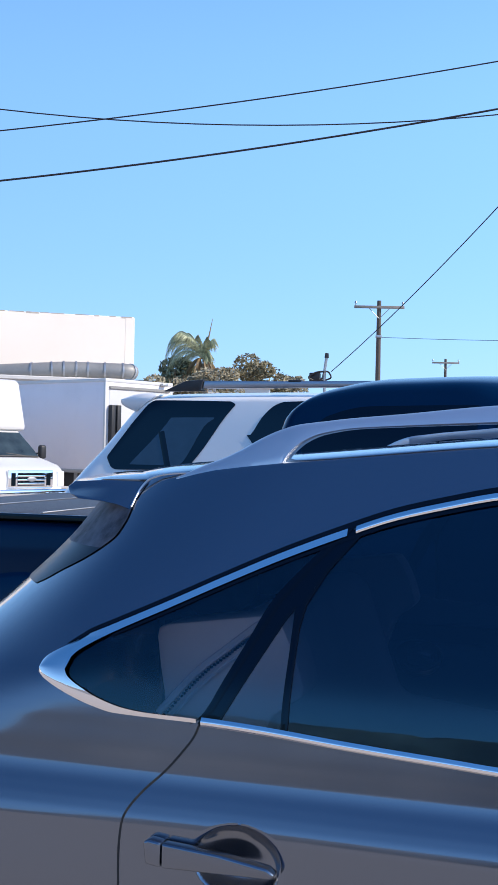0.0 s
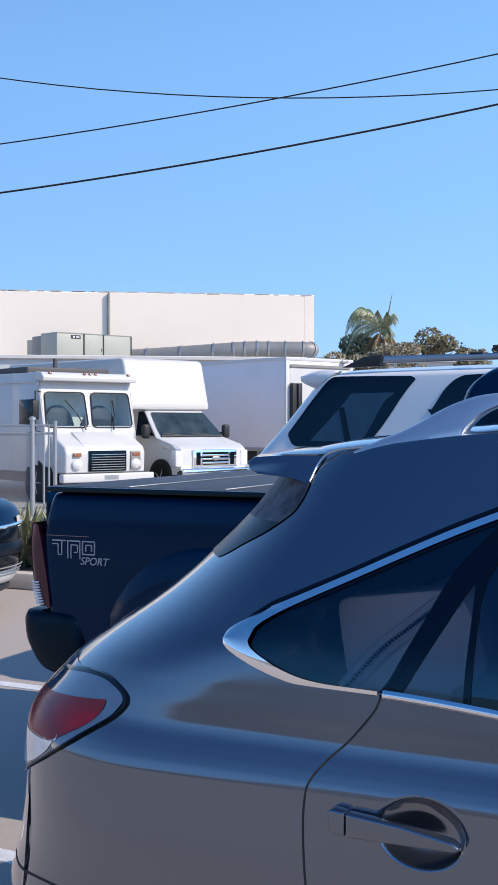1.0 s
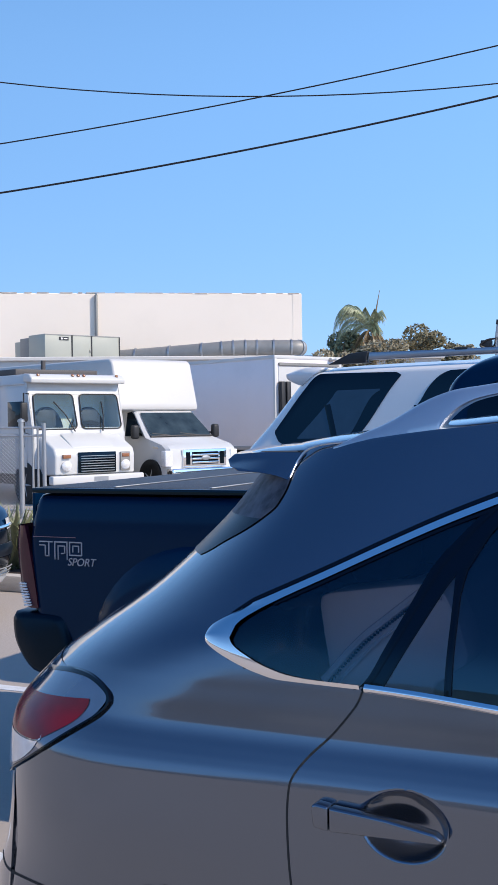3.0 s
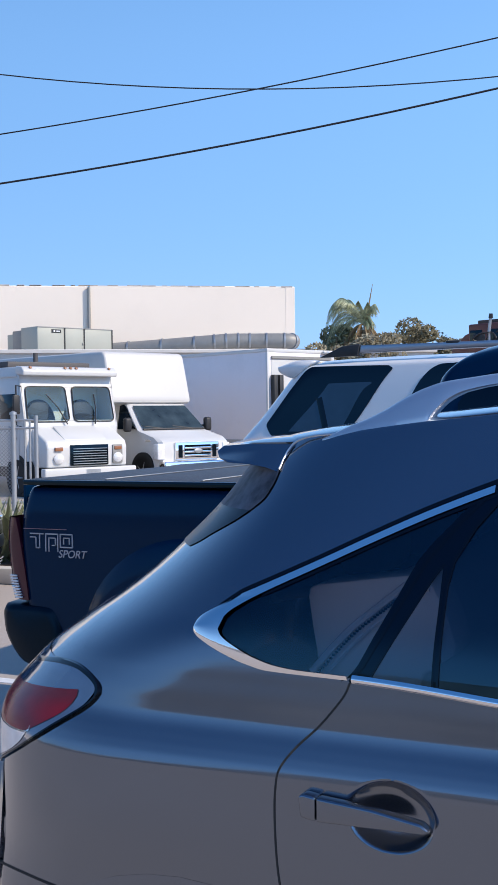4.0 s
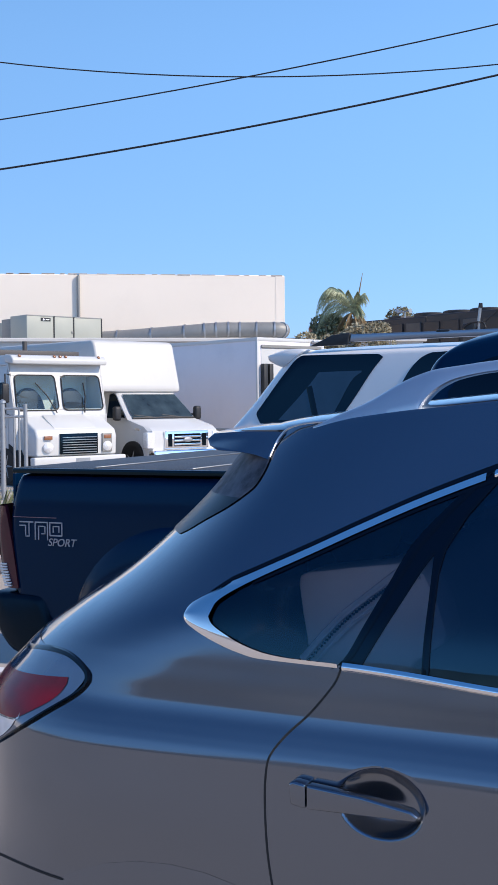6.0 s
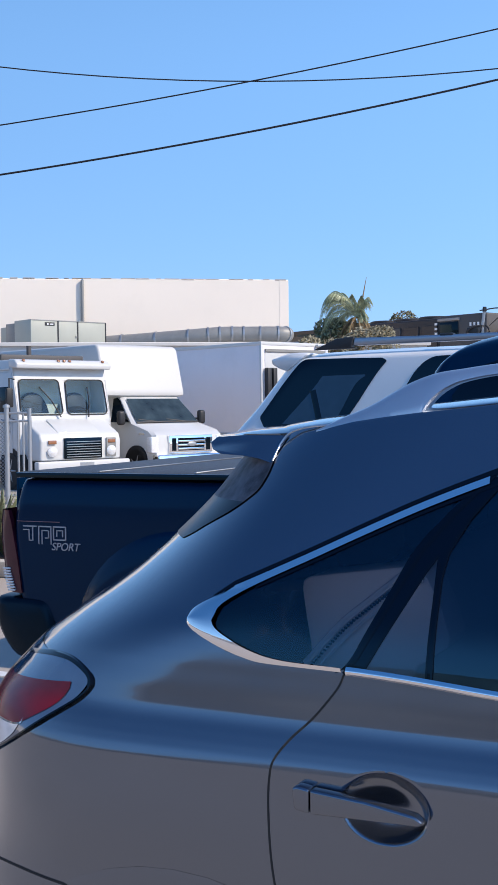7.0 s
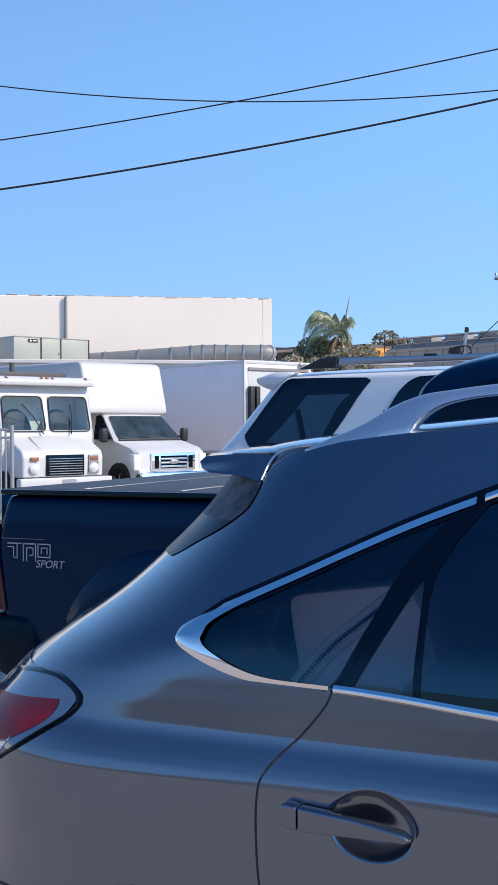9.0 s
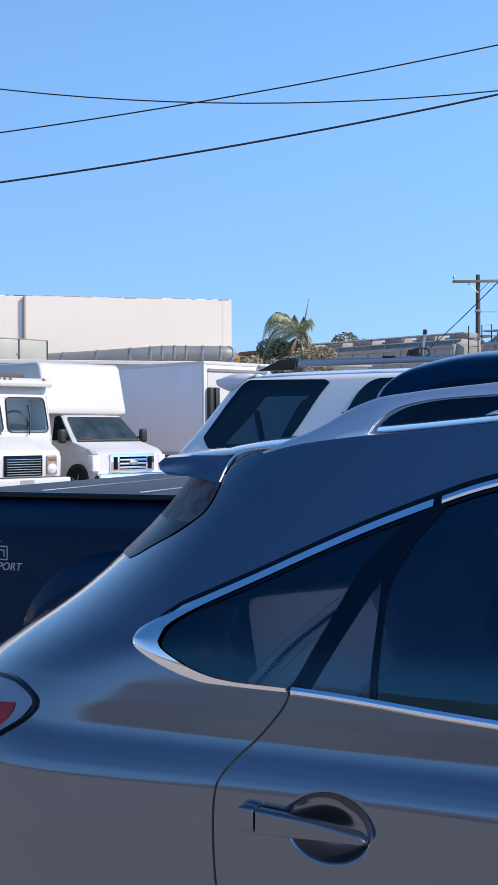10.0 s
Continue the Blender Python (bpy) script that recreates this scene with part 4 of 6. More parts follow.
def black_pickup():
    yc = 3.925
    car = thing("black_pickup", Matrix.Translation((-1.0, yc, 0)), "black pickup truck with a folding bed cover and sport decal", "pickup truck", in_world=True)
    inset = [(0.3, 0.1), (0.5, 0.03), (0.7, 0.01), (0.95, 0.0), (1.1, 0.004), (1.22, 0.02), (1.28, 0.06)]
    s = Shell(yc, 2.35, inset, [(0.3, -3.62), (0.6, -3.68), (1.0, -3.71), (1.28, -3.66)], [(0.3, -1.46), (1.28, -1.46)],
              [(-3.7, 1.285), (-1.4, 1.285)], 0.16, 2.4, 0.02, 3.0, 0.03)
    part("cargo_bed", s.skin(bmesh.new(), spread(-3.709, -1.461, 110), 0.5, 40, [], [(-2.62, 0.42, 0.47)]), M["black_paint"], car, smooth=60)
    for far in (False, True):
        # wheel arch flare
        bm = bmesh.new()
        rows = []
        for k in range(25):
            a = radians(-8 + 196 * k / 24)
            row = []
            for r, o in ((0.635, 0.0), (0.60, 0.022), (0.53, 0.045), (0.475, 0.05), (0.465, 0.02), (0.465, -0.05)):
                x, z = -2.60 + r * cos(a), 0.40 + r * sin(a) * 0.98
                y = yc - 1.175 + (s.inset(max(0.3, min(1.28, z)))) - o
                row.append((x, 2 * yc - y if far else y, z))
            rows.append(row)
        part("wheel_flare", grid(bm, rows), M["black_paint"], car, smooth=60)
        for x in (-2.6, 1.5):
            wheel(car, "wheel", (x, 2 * yc - 2.93 if far else 2.93, 0.045), 0.47, 0.3, 1 if far else -1, M["steel"])
        # tail lamp with a ribbed clear panel
        y0, y1 = (yc - 1.18, yc - 0.97) if not far else (yc + 0.97, yc + 1.18)
        lf = curve([(0.66, -3.64), (0.8, -3.675), (1.0, -3.69), (1.1, -3.685)])
        rt = curve([(0.66, -3.545), (0.8, -3.558), (1.0, -3.59), (1.1, -3.615)])
        bm = bmesh.new()
        rows = []
        for z in spread(0.67, 1.1, 20):
            a, b = lf(z), rt(z)
            e = -1 if not far else 1
            yo = yc + e * (1.175 - s.inset(z))
            rows.append([(b, yo - e * 0.02, z), (b, yo + e * 0.008, z), (a + 0.05, yo + e * 0.004, z), (a + 0.012, yo - e * 0.02, z), (a - 0.01, yo - e * 0.07, z), (a - 0.012, yo - e * 0.17, z),
                         (a + 0.05, yo - e * 0.17, z)])
        lamp = part("tail_lamp", grid(bm, rows), M["dark_red_lens"], car, "dark red upright tail lamp")
        for k in range(9):
            z = 0.68 + 0.014 * k
            e = -1 if not far else 1
            x0 = lf(z) + 0.018
            part("reverse_rib", box(bmesh.new(), x0, x0 + 0.045, yc + e * 1.168, yc + e * 1.182, z, z + 0.009, 0.002, 1), M["clear_lens"], lamp)
    # rear bumper
    prof = [(-3.70, 0.645), (-3.45, 0.645), (-3.38, 0.6), (-3.34, 0.42), (-3.42, 0.33), (-3.58, 0.335), (-3.69, 0.47), (-3.715, 0.6)]
    rows = []
    for y, k in ((2.74, 0.75), (2.752, 0.92), (2.78, 1.0), (2.9, 1.12), (3.3, 1.2), (yc, 1.22), (4.55, 1.2), (4.95, 1.12), (5.07, 1.0), (5.098, 0.92), (5.11, 0.75)):
        cx, cz = -3.56, 0.5
        rows.append([(cx + (x - cx) * k, y, cz + (z - cz) * min(k, 1)) for x, z in (tuple(p) for p in smooth_line(prof + prof[:1], 4))])
    bm = grid(bmesh.new(), rows)
    for row in (rows[0][:-1], rows[-1][:-1]):
        bm.faces.new([bm.verts.new(p) for p in row])
    bmesh.ops.remove_doubles(bm, verts=bm.verts, dist=1e-4)
    part("rear_bumper", bm, M["bumper_black"], car, "matte black plastic bumper", smooth=50)
    part("side_skirt", box(bmesh.new(), -3.5, -3.05, 2.79, 2.83, 0.36, 0.62, 0.015), M["bumper_black"], car)
    part("tailgate", box(bmesh.new(), -3.72, -3.69, 2.95, 4.9, 0.66, 1.27, 0.02), M["black_paint"], car)
    # folding cover on the bed
    cover = part("bed_cover", box(bmesh.new(), -3.57, -1.5, 2.80, 5.05, 1.275, 1.30, 0.01), M["tonneau"], car, "grey vinyl folding bed cover")
    for x in (-3.1, -2.55, -2.02):
        part("cover_seam", box(bmesh.new(), x - 0.008, x + 0.008, 2.81, 5.04, 1.3, 1.306, 0.002, 1), M["steel"], cover)
    for y in (2.785, 5.065):
        part("cover_rail", box(bmesh.new(), -3.575, -1.5, y - 0.028, y + 0.028, 1.27, 1.298, 0.008), M["gloss_black"], cover)
    # cab and bonnet
    c = Shell(yc, 2.35, [(0.0, 0.12), (0.35, 0.05), (0.6, 0.01), (1.0, 0.0), (1.2, 0.02), (1.3, 0.055), (1.7, 0.17), (1.97, 0.27)],
              [(0.35, -1.5), (1.2, -1.5), (1.6, -1.5), (1.76, -1.47), (1.87, -1.39), (1.95, -1.23), (2.0, -0.95)],
              [(0.0, 2.5), (0.6, 2.62), (1.0, 2.55), (1.2, 2.3), (1.26, 1.0), (1.5, 0.42), (1.8, 0.08), (1.96, -0.2)],
              [(-1.505, 1.2), (-1.5, 1.6), (-1.47, 1.76), (-1.39, 1.875), (-1.23, 1.95), (-0.95, 1.996), (-0.4, 2.01), (-0.1, 1.95), (0.08, 1.8), (0.42, 1.5), (0.95, 1.27), (2.3, 1.2), (2.55, 1.0), (2.62, 0.4)],
              0.12, 2.6, 0.5, 2.6, 0.09)
    part("cab", c.skin(bmesh.new(), spread(-1.504, -0.9, 50)[:-1] + spread(-0.9, 2.619, 110), 0.05, 60, [], [(1.5, 0.1, 0.52)]), M["black_paint"], car, smooth=60)
    for far in (False, True):
        up = curve([(-1.3, 1.66), (-1.2, 1.78), (-1.0, 1.83), (-0.4, 1.84), (-0.1, 1.78), (0.3, 1.45), (0.45, 1.3)])
        part("door_glass", c.patch(bmesh.new(), -1.3, -0.52, lambda x: 1.3, up, 0.004, 30, 10, far), M["dark_glass"], car)
        part("door_glass", c.patch(bmesh.new(), -0.44, 0.42, lambda x: 1.29, up, 0.004, 30, 10, far), M["dark_glass"], car)
        part("door_gap", c.strip(bmesh.new(), [(-0.48, 1.28), (-0.48, 0.8), (-0.46, 0.2)], 0.008, 0.001, far, 0.004), M["rubber"], car)
        yy = yc + 1.175 if far else yc - 1.175
        part("door_handle", box(bmesh.new(), -0.7, -0.52, yy - 0.03, yy + 0.03, 1.12, 1.15, 0.01), M["black_paint"], car)
    part("windscreen", grid(bmesh.new(), [[c.nose(y, z, 0.006) for y in spread(yc - 0.88, yc + 0.88, 16)] for z in spread(1.3, 1.86, 10)]), M["dark_glass"], car)
    # decals on the near bed side
    yb = yc - 1.175 - 0.004
    logo = part("sport_decal", box(bmesh.new(), -3.565, -3.30, yb, yb + 0.006, 1.044, 1.047), M["decal_red"], car, "pale outlined sport decal")
    strokes = [(-3.525, 1.018, 0.085, 0.006), (-3.525, 1.0, 0.035, 0.005), (-3.49, 0.945, 0.005, 0.058), (-3.468, 0.945, 0.005, 0.075), (-3.49, 0.945, 0.025, 0.005),
               (-3.43, 1.018, 0.08, 0.006), (-3.43, 0.93, 0.005, 0.09), (-3.41, 0.93, 0.005, 0.07), (-3.41, 0.998, 0.04, 0.005), (-3.37, 0.96, 0.005, 0.04), (-3.355, 0.93, 0.005, 0.09), (-3.39, 0.96, 0.025, 0.005),
               (-3.34, 1.018, 0.075, 0.006), (-3.34, 0.955, 0.005, 0.065), (-3.32, 0.97, 0.005, 0.035), (-3.32, 1.0, 0.035, 0.005), (-3.285, 0.97, 0.005, 0.035), (-3.267, 0.955, 0.005, 0.067), (-3.34, 0.952, 0.075, 0.006)]
    for x, z, w, h in strokes:
        part("decal_stroke", box(bmesh.new(), x, x + w, yb - 0.001, yb + 0.005, z, z + h), M["decal"], logo, smooth=0)
    text_mesh("SPORT", 0.056, M["decal"], logo, "decal_word", Matrix.Translation((-3.352, yb + 0.001, 0.902)) @ pose(0, 0, 0, 90, 0, 0), 0.25)
    part("chassis", box(bmesh.new(), -3.3, 2.2, yc - 0.75, yc + 0.75, 0.05, 0.5, 0.05), M["black_plastic"], car)
    near_scale(car)


black_pickup()


# ---- the white SUV beyond it ----
def white_suv():
    yc = 6.615
    car = thing("white_suv", Matrix.Translation((-1.3, yc, 0)), "white SUV with tinted windows, rear spoiler and roof rack", "car", in_world=True)
    inset = [(0.0, 0.12), (0.35, 0.05), (0.6, 0.02), (1.0, 0.0), (1.25, 0.01), (1.38, 0.04), (1.6, 0.085), (1.95, 0.15), (2.1, 0.2)]
    rear = [(0.0, -3.85), (0.35, -3.93), (0.7, -3.98), (1.2, -3.93), (1.42, -3.78), (1.6, -3.62), (1.8, -3.46), (1.95, -3.34), (2.05, -3.25)]
    front = [(0.0, 1.9), (0.35, 2.05), (0.7, 2.1), (1.1, 2.0), (1.25, 0.9), (1.35, 0.35), (1.7, -0.15), (2.0, -0.65)]
    top = [(-3.97, 0.8), (-3.93, 1.2), (-3.78, 1.42), (-3.62, 1.6), (-3.46, 1.8), (-3.34, 1.95), (-3.2, 2.03), (-2.9, 2.05), (-2.2, 2.062), (-1.2, 2.068), (-0.65, 2.02), (-0.15, 1.72), (0.35, 1.37), (0.9, 1.26), (1.9, 1.15), (2.08, 0.8)]
    s = Shell(yc, 2.43, inset, rear, front, top, 0.3, 2.6, 0.6, 2.6, 0.09)
    wu = curve([(-3.4, 1.56), (-3.33, 1.66), (-3.2, 1.84), (-3.1, 1.95), (-3.06, 1.965), (-2.5, 1.96), (-2.46, 1.94)])
    wl = curve([(-3.4, 1.54), (-3.36, 1.475), (-3.32, 1.462), (-2.8, 1.477), (-2.72, 1.56), (-2.52, 1.86), (-2.46, 1.935)])
    part("body", s.skin(bmesh.new(), spread(-3.969, -2.0, 150)[:-1] + spread(-2.0, 2.079, 80), 0.0, 64, [], [(-2.75, 0.1, 0.53), (0.95, 0.1, 0.53)]), M["white_paint"], car, smooth=60)
    for far in (False, True):
        frame_ = part("quarter_window", s.patch(bmesh.new(), -3.4, -2.462, wl, wu, 0.005, 60, 12, far), M["dark_glass"], car, "dark tinted quarter window")
        # opaque paler patch, its colour painted for light showing through from the far side
        il = curve([(-3.22, 1.5), (-2.86, 1.5), (-2.66, 1.8), (-2.6, 1.84)])
        iu = curve([(-3.22, 1.505), (-3.0, 1.75), (-2.96, 1.8), (-2.93, 1.84), (-2.6, 1.845)])
        part("clear_pane", s.patch(bmesh.new(), -3.22, -2.61, il, iu, 0.007, 40, 8, far), M["pane_seen_light"], frame_)
        part("pane_bar", s.strip(bmesh.new(), [(-3.0, 1.74), (-2.93, 1.49)], 0.05, 0.009, far, 0.004), M["gloss_black"], frame_)
        w2u = curve([(-2.33, 1.725), (-2.25, 1.86), (-2.17, 1.935), (-2.1, 1.96), (-1.2, 1.98), (-0.75, 1.9), (-0.3, 1.5)])
        part("door_glass", s.patch(bmesh.new(), -2.36, -1.35, lambda x: max(1.45, min(1.72, 1.45 + (-2.15 - x) * 1.3)), w2u, 0.005, 40, 12, far), M["dark_glass"], car)
        part("door_glass", s.patch(bmesh.new(), -1.25, -0.35, lambda x: 1.43, w2u, 0.005, 40, 12, far), M["dark_glass"], car)
        yy = 2 * yc - 5.62 if far else 5.62
        e = 0.03
        part("rack_foot", prism(bmesh.new(), [(-3.03, 2.03), (-2.86, 2.105), (-2.72, 2.118), (-2.735, 2.045), (-2.7, 2.035)], yy - e, yy + e, "y", 0.008), M["black_plastic"], car, "black roof rack foot")
        part("rack_rail", prism(bmesh.new(), [(-2.725, 2.052), (-2.72, 2.108), (-2.2, 2.106), (-1.2, 2.112), (-0.9, 2.105), (-0.9, 2.065), (-1.2, 2.068), (-2.2, 2.058)], yy - 0.02, yy + 0.02, "y", 0.008),
             M["rack_metal"], car, "silver roof rack rail")
        for x in (-2.05, -1.2):
            part("rack_clamp", box(bmesh.new(), x - 0.05, x + 0.05, yy - 0.02, yy + 0.05, 2.09, 2.118, 0.01), M["black_plastic"], car)
        for x in (-2.75, 0.95):
            wheel(car, "wheel", (x, 2 * yc - 5.58 if far else 5.58, 0.05), 0.48, 0.3, 1 if far else -1, M["steel"])
    rows = []
    prof = [(-3.36, 1.97), (-3.345, 1.93), (-3.25, 1.885), (-3.2, 1.90), (-3.1, 1.97), (-3.05, 2.01), (-3.2, 2.015)]
    for y, k in ((5.56, 0.8), (5.58, 0.95), (5.65, 1.0), (yc, 1.15), (7.58, 1.0), (7.65, 0.95), (7.67, 0.8)):
        rows.append([(-3.18 + (x + 3.18) * k, y, 1.95 + (z - 1.95) * min(1, k)) for x, z in (tuple(p) for p in smooth_line(prof + prof[:1], 4))])
    bm = grid(bmesh.new(), rows)
    for row in (rows[0][:-1], rows[-1][:-1]):
        bm.faces.new([bm.verts.new(p) for p in row])
    bmesh.ops.remove_doubles(bm, verts=bm.verts, dist=1e-4)
    part("spoiler", bm, M["white_paint"], car, smooth=70)
    part("rear_window", grid(bmesh.new(), [[s.tail(y, z, 0.006) for y in spread(yc - 0.62, yc + 0.62, 12)] for z in spread(1.45, 1.86, 8)]), M["dark_glass"], car)
    part("windscreen", grid(bmesh.new(), [[s.nose(y, z, 0.006) for y in spread(yc - 0.7, yc + 0.7, 12)] for z in spread(1.4, 1.95, 8)]), M["dark_glass"], car)
    part("chassis", box(bmesh.new(), -3.5, 1.7, yc - 0.8, yc + 0.8, 0.0, 0.45, 0.05), M["black_plastic"], car)
    near_scale(car)


white_suv()


# ---- the dark car across the aisle ----
def dark_suv():
    yc = 6.15
    car = thing("dark_suv", Matrix.Translation((-7.9, yc, 0)), "dark blue-black SUV with a large grille and silver lower lip", "car", in_world=True)
    s = Shell(yc, 1.84, [(0.2, 0.1), (0.5, 0.01), (0.9, 0.0), (1.05, 0.05), (1.6, 0.26)],
              [(0.2, -10.2), (0.8, -10.35), (1.2, -10.2), (1.6, -9.6)],
              [(0.2, -5.78), (0.45, -5.68), (0.75, -5.72), (0.92, -5.9), (1.0, -6.3), (1.06, -6.75), (1.3, -7.2), (1.55, -7.7)],
              [(-10.3, 0.9), (-10.1, 1.3), (-9.6, 1.58), (-8.5, 1.66), (-7.9, 1.58), (-7.3, 1.22), (-6.85, 0.96), (-6.3, 0.89), (-6.0, 0.83), (-5.76, 0.72), (-5.69, 0.48)],
              0.5, 2.6, 0.55, 2.3, 0.08)
    part("body", s.skin(bmesh.new(), spread(-10.3, -6.9, 40)[:-1] + spread(-6.9, -5.69, 70), 0.24, 44, [], [(-9.4, 0.36, 0.38), (-6.65, 0.36, 0.38)]), M["black_paint"], car, smooth=60)
    for z0, z1 in ((0.535, 0.625), (0.335, 0.435)):
        grille = part("grille", grid(bmesh.new(), [[s.nose(y, z, 0.01) for y in spread(yc - 0.7, yc + 0.7, 18)] for z in spread(z0, z1, 4)]), M["gloss_black"], car, "black slatted grille")
        for k in range(3):
            z = z0 + 0.016 + 0.031 * k
            part("grille_bar", tube(bmesh.new(), [s.nose(y, z, 0.014) for y in spread(yc - 0.68, yc + 0.68, 16)], 0.006, 6), M["duct"], grille)
    part("bumper_band", grid(bmesh.new(), [[s.nose(y, z, 0.022 - abs(z - 0.485) * 0.2) for y in spread(yc - 0.78, yc + 0.78, 18)] for z in spread(0.44, 0.53, 6)]), M["bumper_black"], car, "smooth black bumper band")
    part("chrome_strip", tube(bmesh.new(), [s.nose(y, 0.64 + abs(y - yc) * 0.02, 0.012) for y in spread(yc - 0.82, yc + 0.82, 18)], 0.014, 8), M["chrome"], car, "bright strip over the grille")
    rows = []
    for y in spread(yc - 0.86, yc + 0.86, 22):
        rows.append([s.nose(y, z, o) for z, o in ((0.325, 0.0), (0.31, 0.03), (0.27, 0.045), (0.235, 0.035), (0.225, 0.0))])
    part("silver_lip", grid(bmesh.new(), rows), M["lip_white"], car, "wide silver lower bumper lip", smooth=70)
    part("air_dam", tube(bmesh.new(), [s.nose(y, 0.2, -0.03) for y in spread(yc - 0.8, yc + 0.8, 16)], 0.045, 8), M["black_plastic"], car)
    for e in (-1, 1):
        ys = spread(yc + e * 0.55, yc + e * 0.84, 8)
        part("headlamp", grid(bmesh.new(), [[s.nose(y, z + abs(y - yc) * 0.05, 0.01) for y in ys] for z in spread(0.6, 0.68, 4)]), M["clear_lens"], car, "clear narrow headlamp")
        for x in (-9.4, -6.65):
            wheel(car, "wheel", (x, yc + e * 0.81, 0.36), 0.36, 0.23, e, M["steel"])
    part("windscreen", grid(bmesh.new(), [[s.nose(y, z, 0.006) for y in spread(yc - 0.65, yc + 0.65, 12)] for z in spread(1.1, 1.5, 8)]), M["dark_glass"], car)
    for far in (False, True):
        part("side_glass", s.patch(bmesh.new(), -9.6, -7.25, lambda x: 1.08, curve([(-9.6, 1.3), (-9.0, 1.5), (-7.9, 1.5), (-7.25, 1.15)]), 0.005, 30, 8, far), M["dark_glass"], car)
    return car


DARK = dark_suv()
DARK.matrix_basis = Matrix.Translation((-8.27, 5.33, 0))
for piece in DARK.children:
    if not piece.name.startswith("wheel"):
        piece.data.transform(Matrix.Diagonal((1, 1, 1.17, 1)))

HEADING = -24.0


# ---- vehicles in the yard ----
def step_van():
    t = thing("step_van", pose(-13.2, 18.14, 0, 0, 0, HEADING), "white step van with a split windscreen and black grille", "delivery van")
    w = 1.0   # built at two metres, then widened
    # cargo body, then a hollow cab with a raked front
    def at(z):
        return -0.62 - (z - 1.45) * 0.18 / 0.87
    part("cargo_body", prism(bmesh.new(), [(-6.6, 0.62), (-1.95, 0.62), (-1.95, 2.72), (-6.55, 2.74), (-6.6, 2.66)], -w, w, "y", 0.03, 2), M["van_white"], t)
    part("cab_bulkhead", box(bmesh.new(), -1.36, -1.33, -w + 0.05, w - 0.05, 0.66, 2.66), M["cab_wall"], t)
    for y0, y1 in ((-w, -w + 0.045), (w - 0.045, w)):
        part("cab_side", prism(bmesh.new(), [(-1.96, 0.62), (at(1.45), 0.62), (at(1.45), 1.45), (at(2.6), 2.6), (-0.95, 2.7), (-1.96, 2.72)], y0, y1, "y", 0.012, 2), M["van_white"], t)
    part("cab_roof", box(bmesh.new(), -1.96, -0.9, -w + 0.04, w - 0.04, 2.66, 2.72, 0.01), M["van_white"], t)
    part("cab_floor", box(bmesh.new(), -1.96, -0.62, -w + 0.04, w - 0.04, 0.62, 0.72), M["black_plastic"], t)
    for y0, y1 in ((-w + 0.003, -0.90), (-0.075, 0.075), (0.90, w - 0.003)):
        part("windscreen_post", prism(bmesh.new(), [(at(1.56) - 0.05, 1.56), (at(1.56), 1.56), (at(2.3), 2.3), (at(2.3) - 0.05, 2.3)], y0, y1, "y", 0.006, 1), M["van_white"], t)
    part("header_panel", prism(bmesh.new(), [(at(2.28) - 0.05, 2.28), (at(2.28), 2.28), (at(2.6), 2.6), (at(2.6) - 0.05, 2.6)], -w + 0.002, w - 0.002, "y", 0.006, 1), M["van_white"], t)
    part("cowl_panel", prism(bmesh.new(), [(-0.72, 0.62), (-0.62, 0.62), (at(1.45), 1.45), (at(1.585), 1.585), (at(1.585) - 0.06, 1.585)], -w + 0.002, w - 0.002, "y", 0.006, 1), M["van_white"], t)
    part("dashboard", box(bmesh.new(), -1.0, -0.7, -w + 0.06, w - 0.06, 1.3, 1.5, 0.04), M["cab_wall"], t)
    for y in (-0.42, 0.5):
        dome = [(y + 0.36 * cos(radians(a)), 1.38 + 0.66 * sin(radians(a))) for a in range(0, 181, 12)]
        part("cab_seat", prism(bmesh.new(), [(y + 0.36, 0.9)] + dome + [(y - 0.36, 0.9)], -1.3, -1.12, "x", 0.04, 2), M["seat_vinyl"], t, "dark blue vinyl driver seat")
    hood = [(-0.7, 0.6), (-0.04, 0.6), (-0.02, 1.02), (-0.08, 1.16), (-0.62, 1.44), (-0.7, 1.44)]
    part("bonnet", prism(bmesh.new(), hood, -0.86, 0.86, "y", 0.05, 3), M["van_white"], t)
    part("bonnet_bulge", prism(bmesh.new(), [(-0.6, 1.40), (-0.12, 1.13), (-0.1, 1.18), (-0.58, 1.47)], -0.45, 0.45, "y", 0.02), M["van_white"], t)
    part("visor", prism(bmesh.new(), [(-0.95, 2.56), (-0.62, 2.52), (-0.6, 2.62), (-0.7, 2.71), (-0.95, 2.73)], -w - 0.02, w + 0.02, "y", 0.03, 3), M["van_white"], t)
    part("roof_ladder_rack", box(bmesh.new(), -6.3, -1.6, -0.85, 0.95, 2.73, 2.86, 0.02), M["loco_grey"], t, "grey rack on the roof")
    part("exhaust_stack", tube(bmesh.new(), [(-2.6, 0.25, 2.8), (-2.6, 0.25, 3.12)], 0.05, 10), M["loco_grey"], t)
    part("bumper", box(bmesh.new(), -0.06, 0.12, -0.98, 0.98, 0.42, 0.6, 0.03, 3), M["van_white"], t)
    part("under_bumper", box(bmesh.new(), -0.3, 0.0, -0.9, 0.9, 0.3, 0.42, 0.02), M["black_plastic"], t)
    part("bumper_plate", box(bmesh.new(), 0.12, 0.125, -0.12, 0.18, 0.47, 0.56), M["steel"], t)
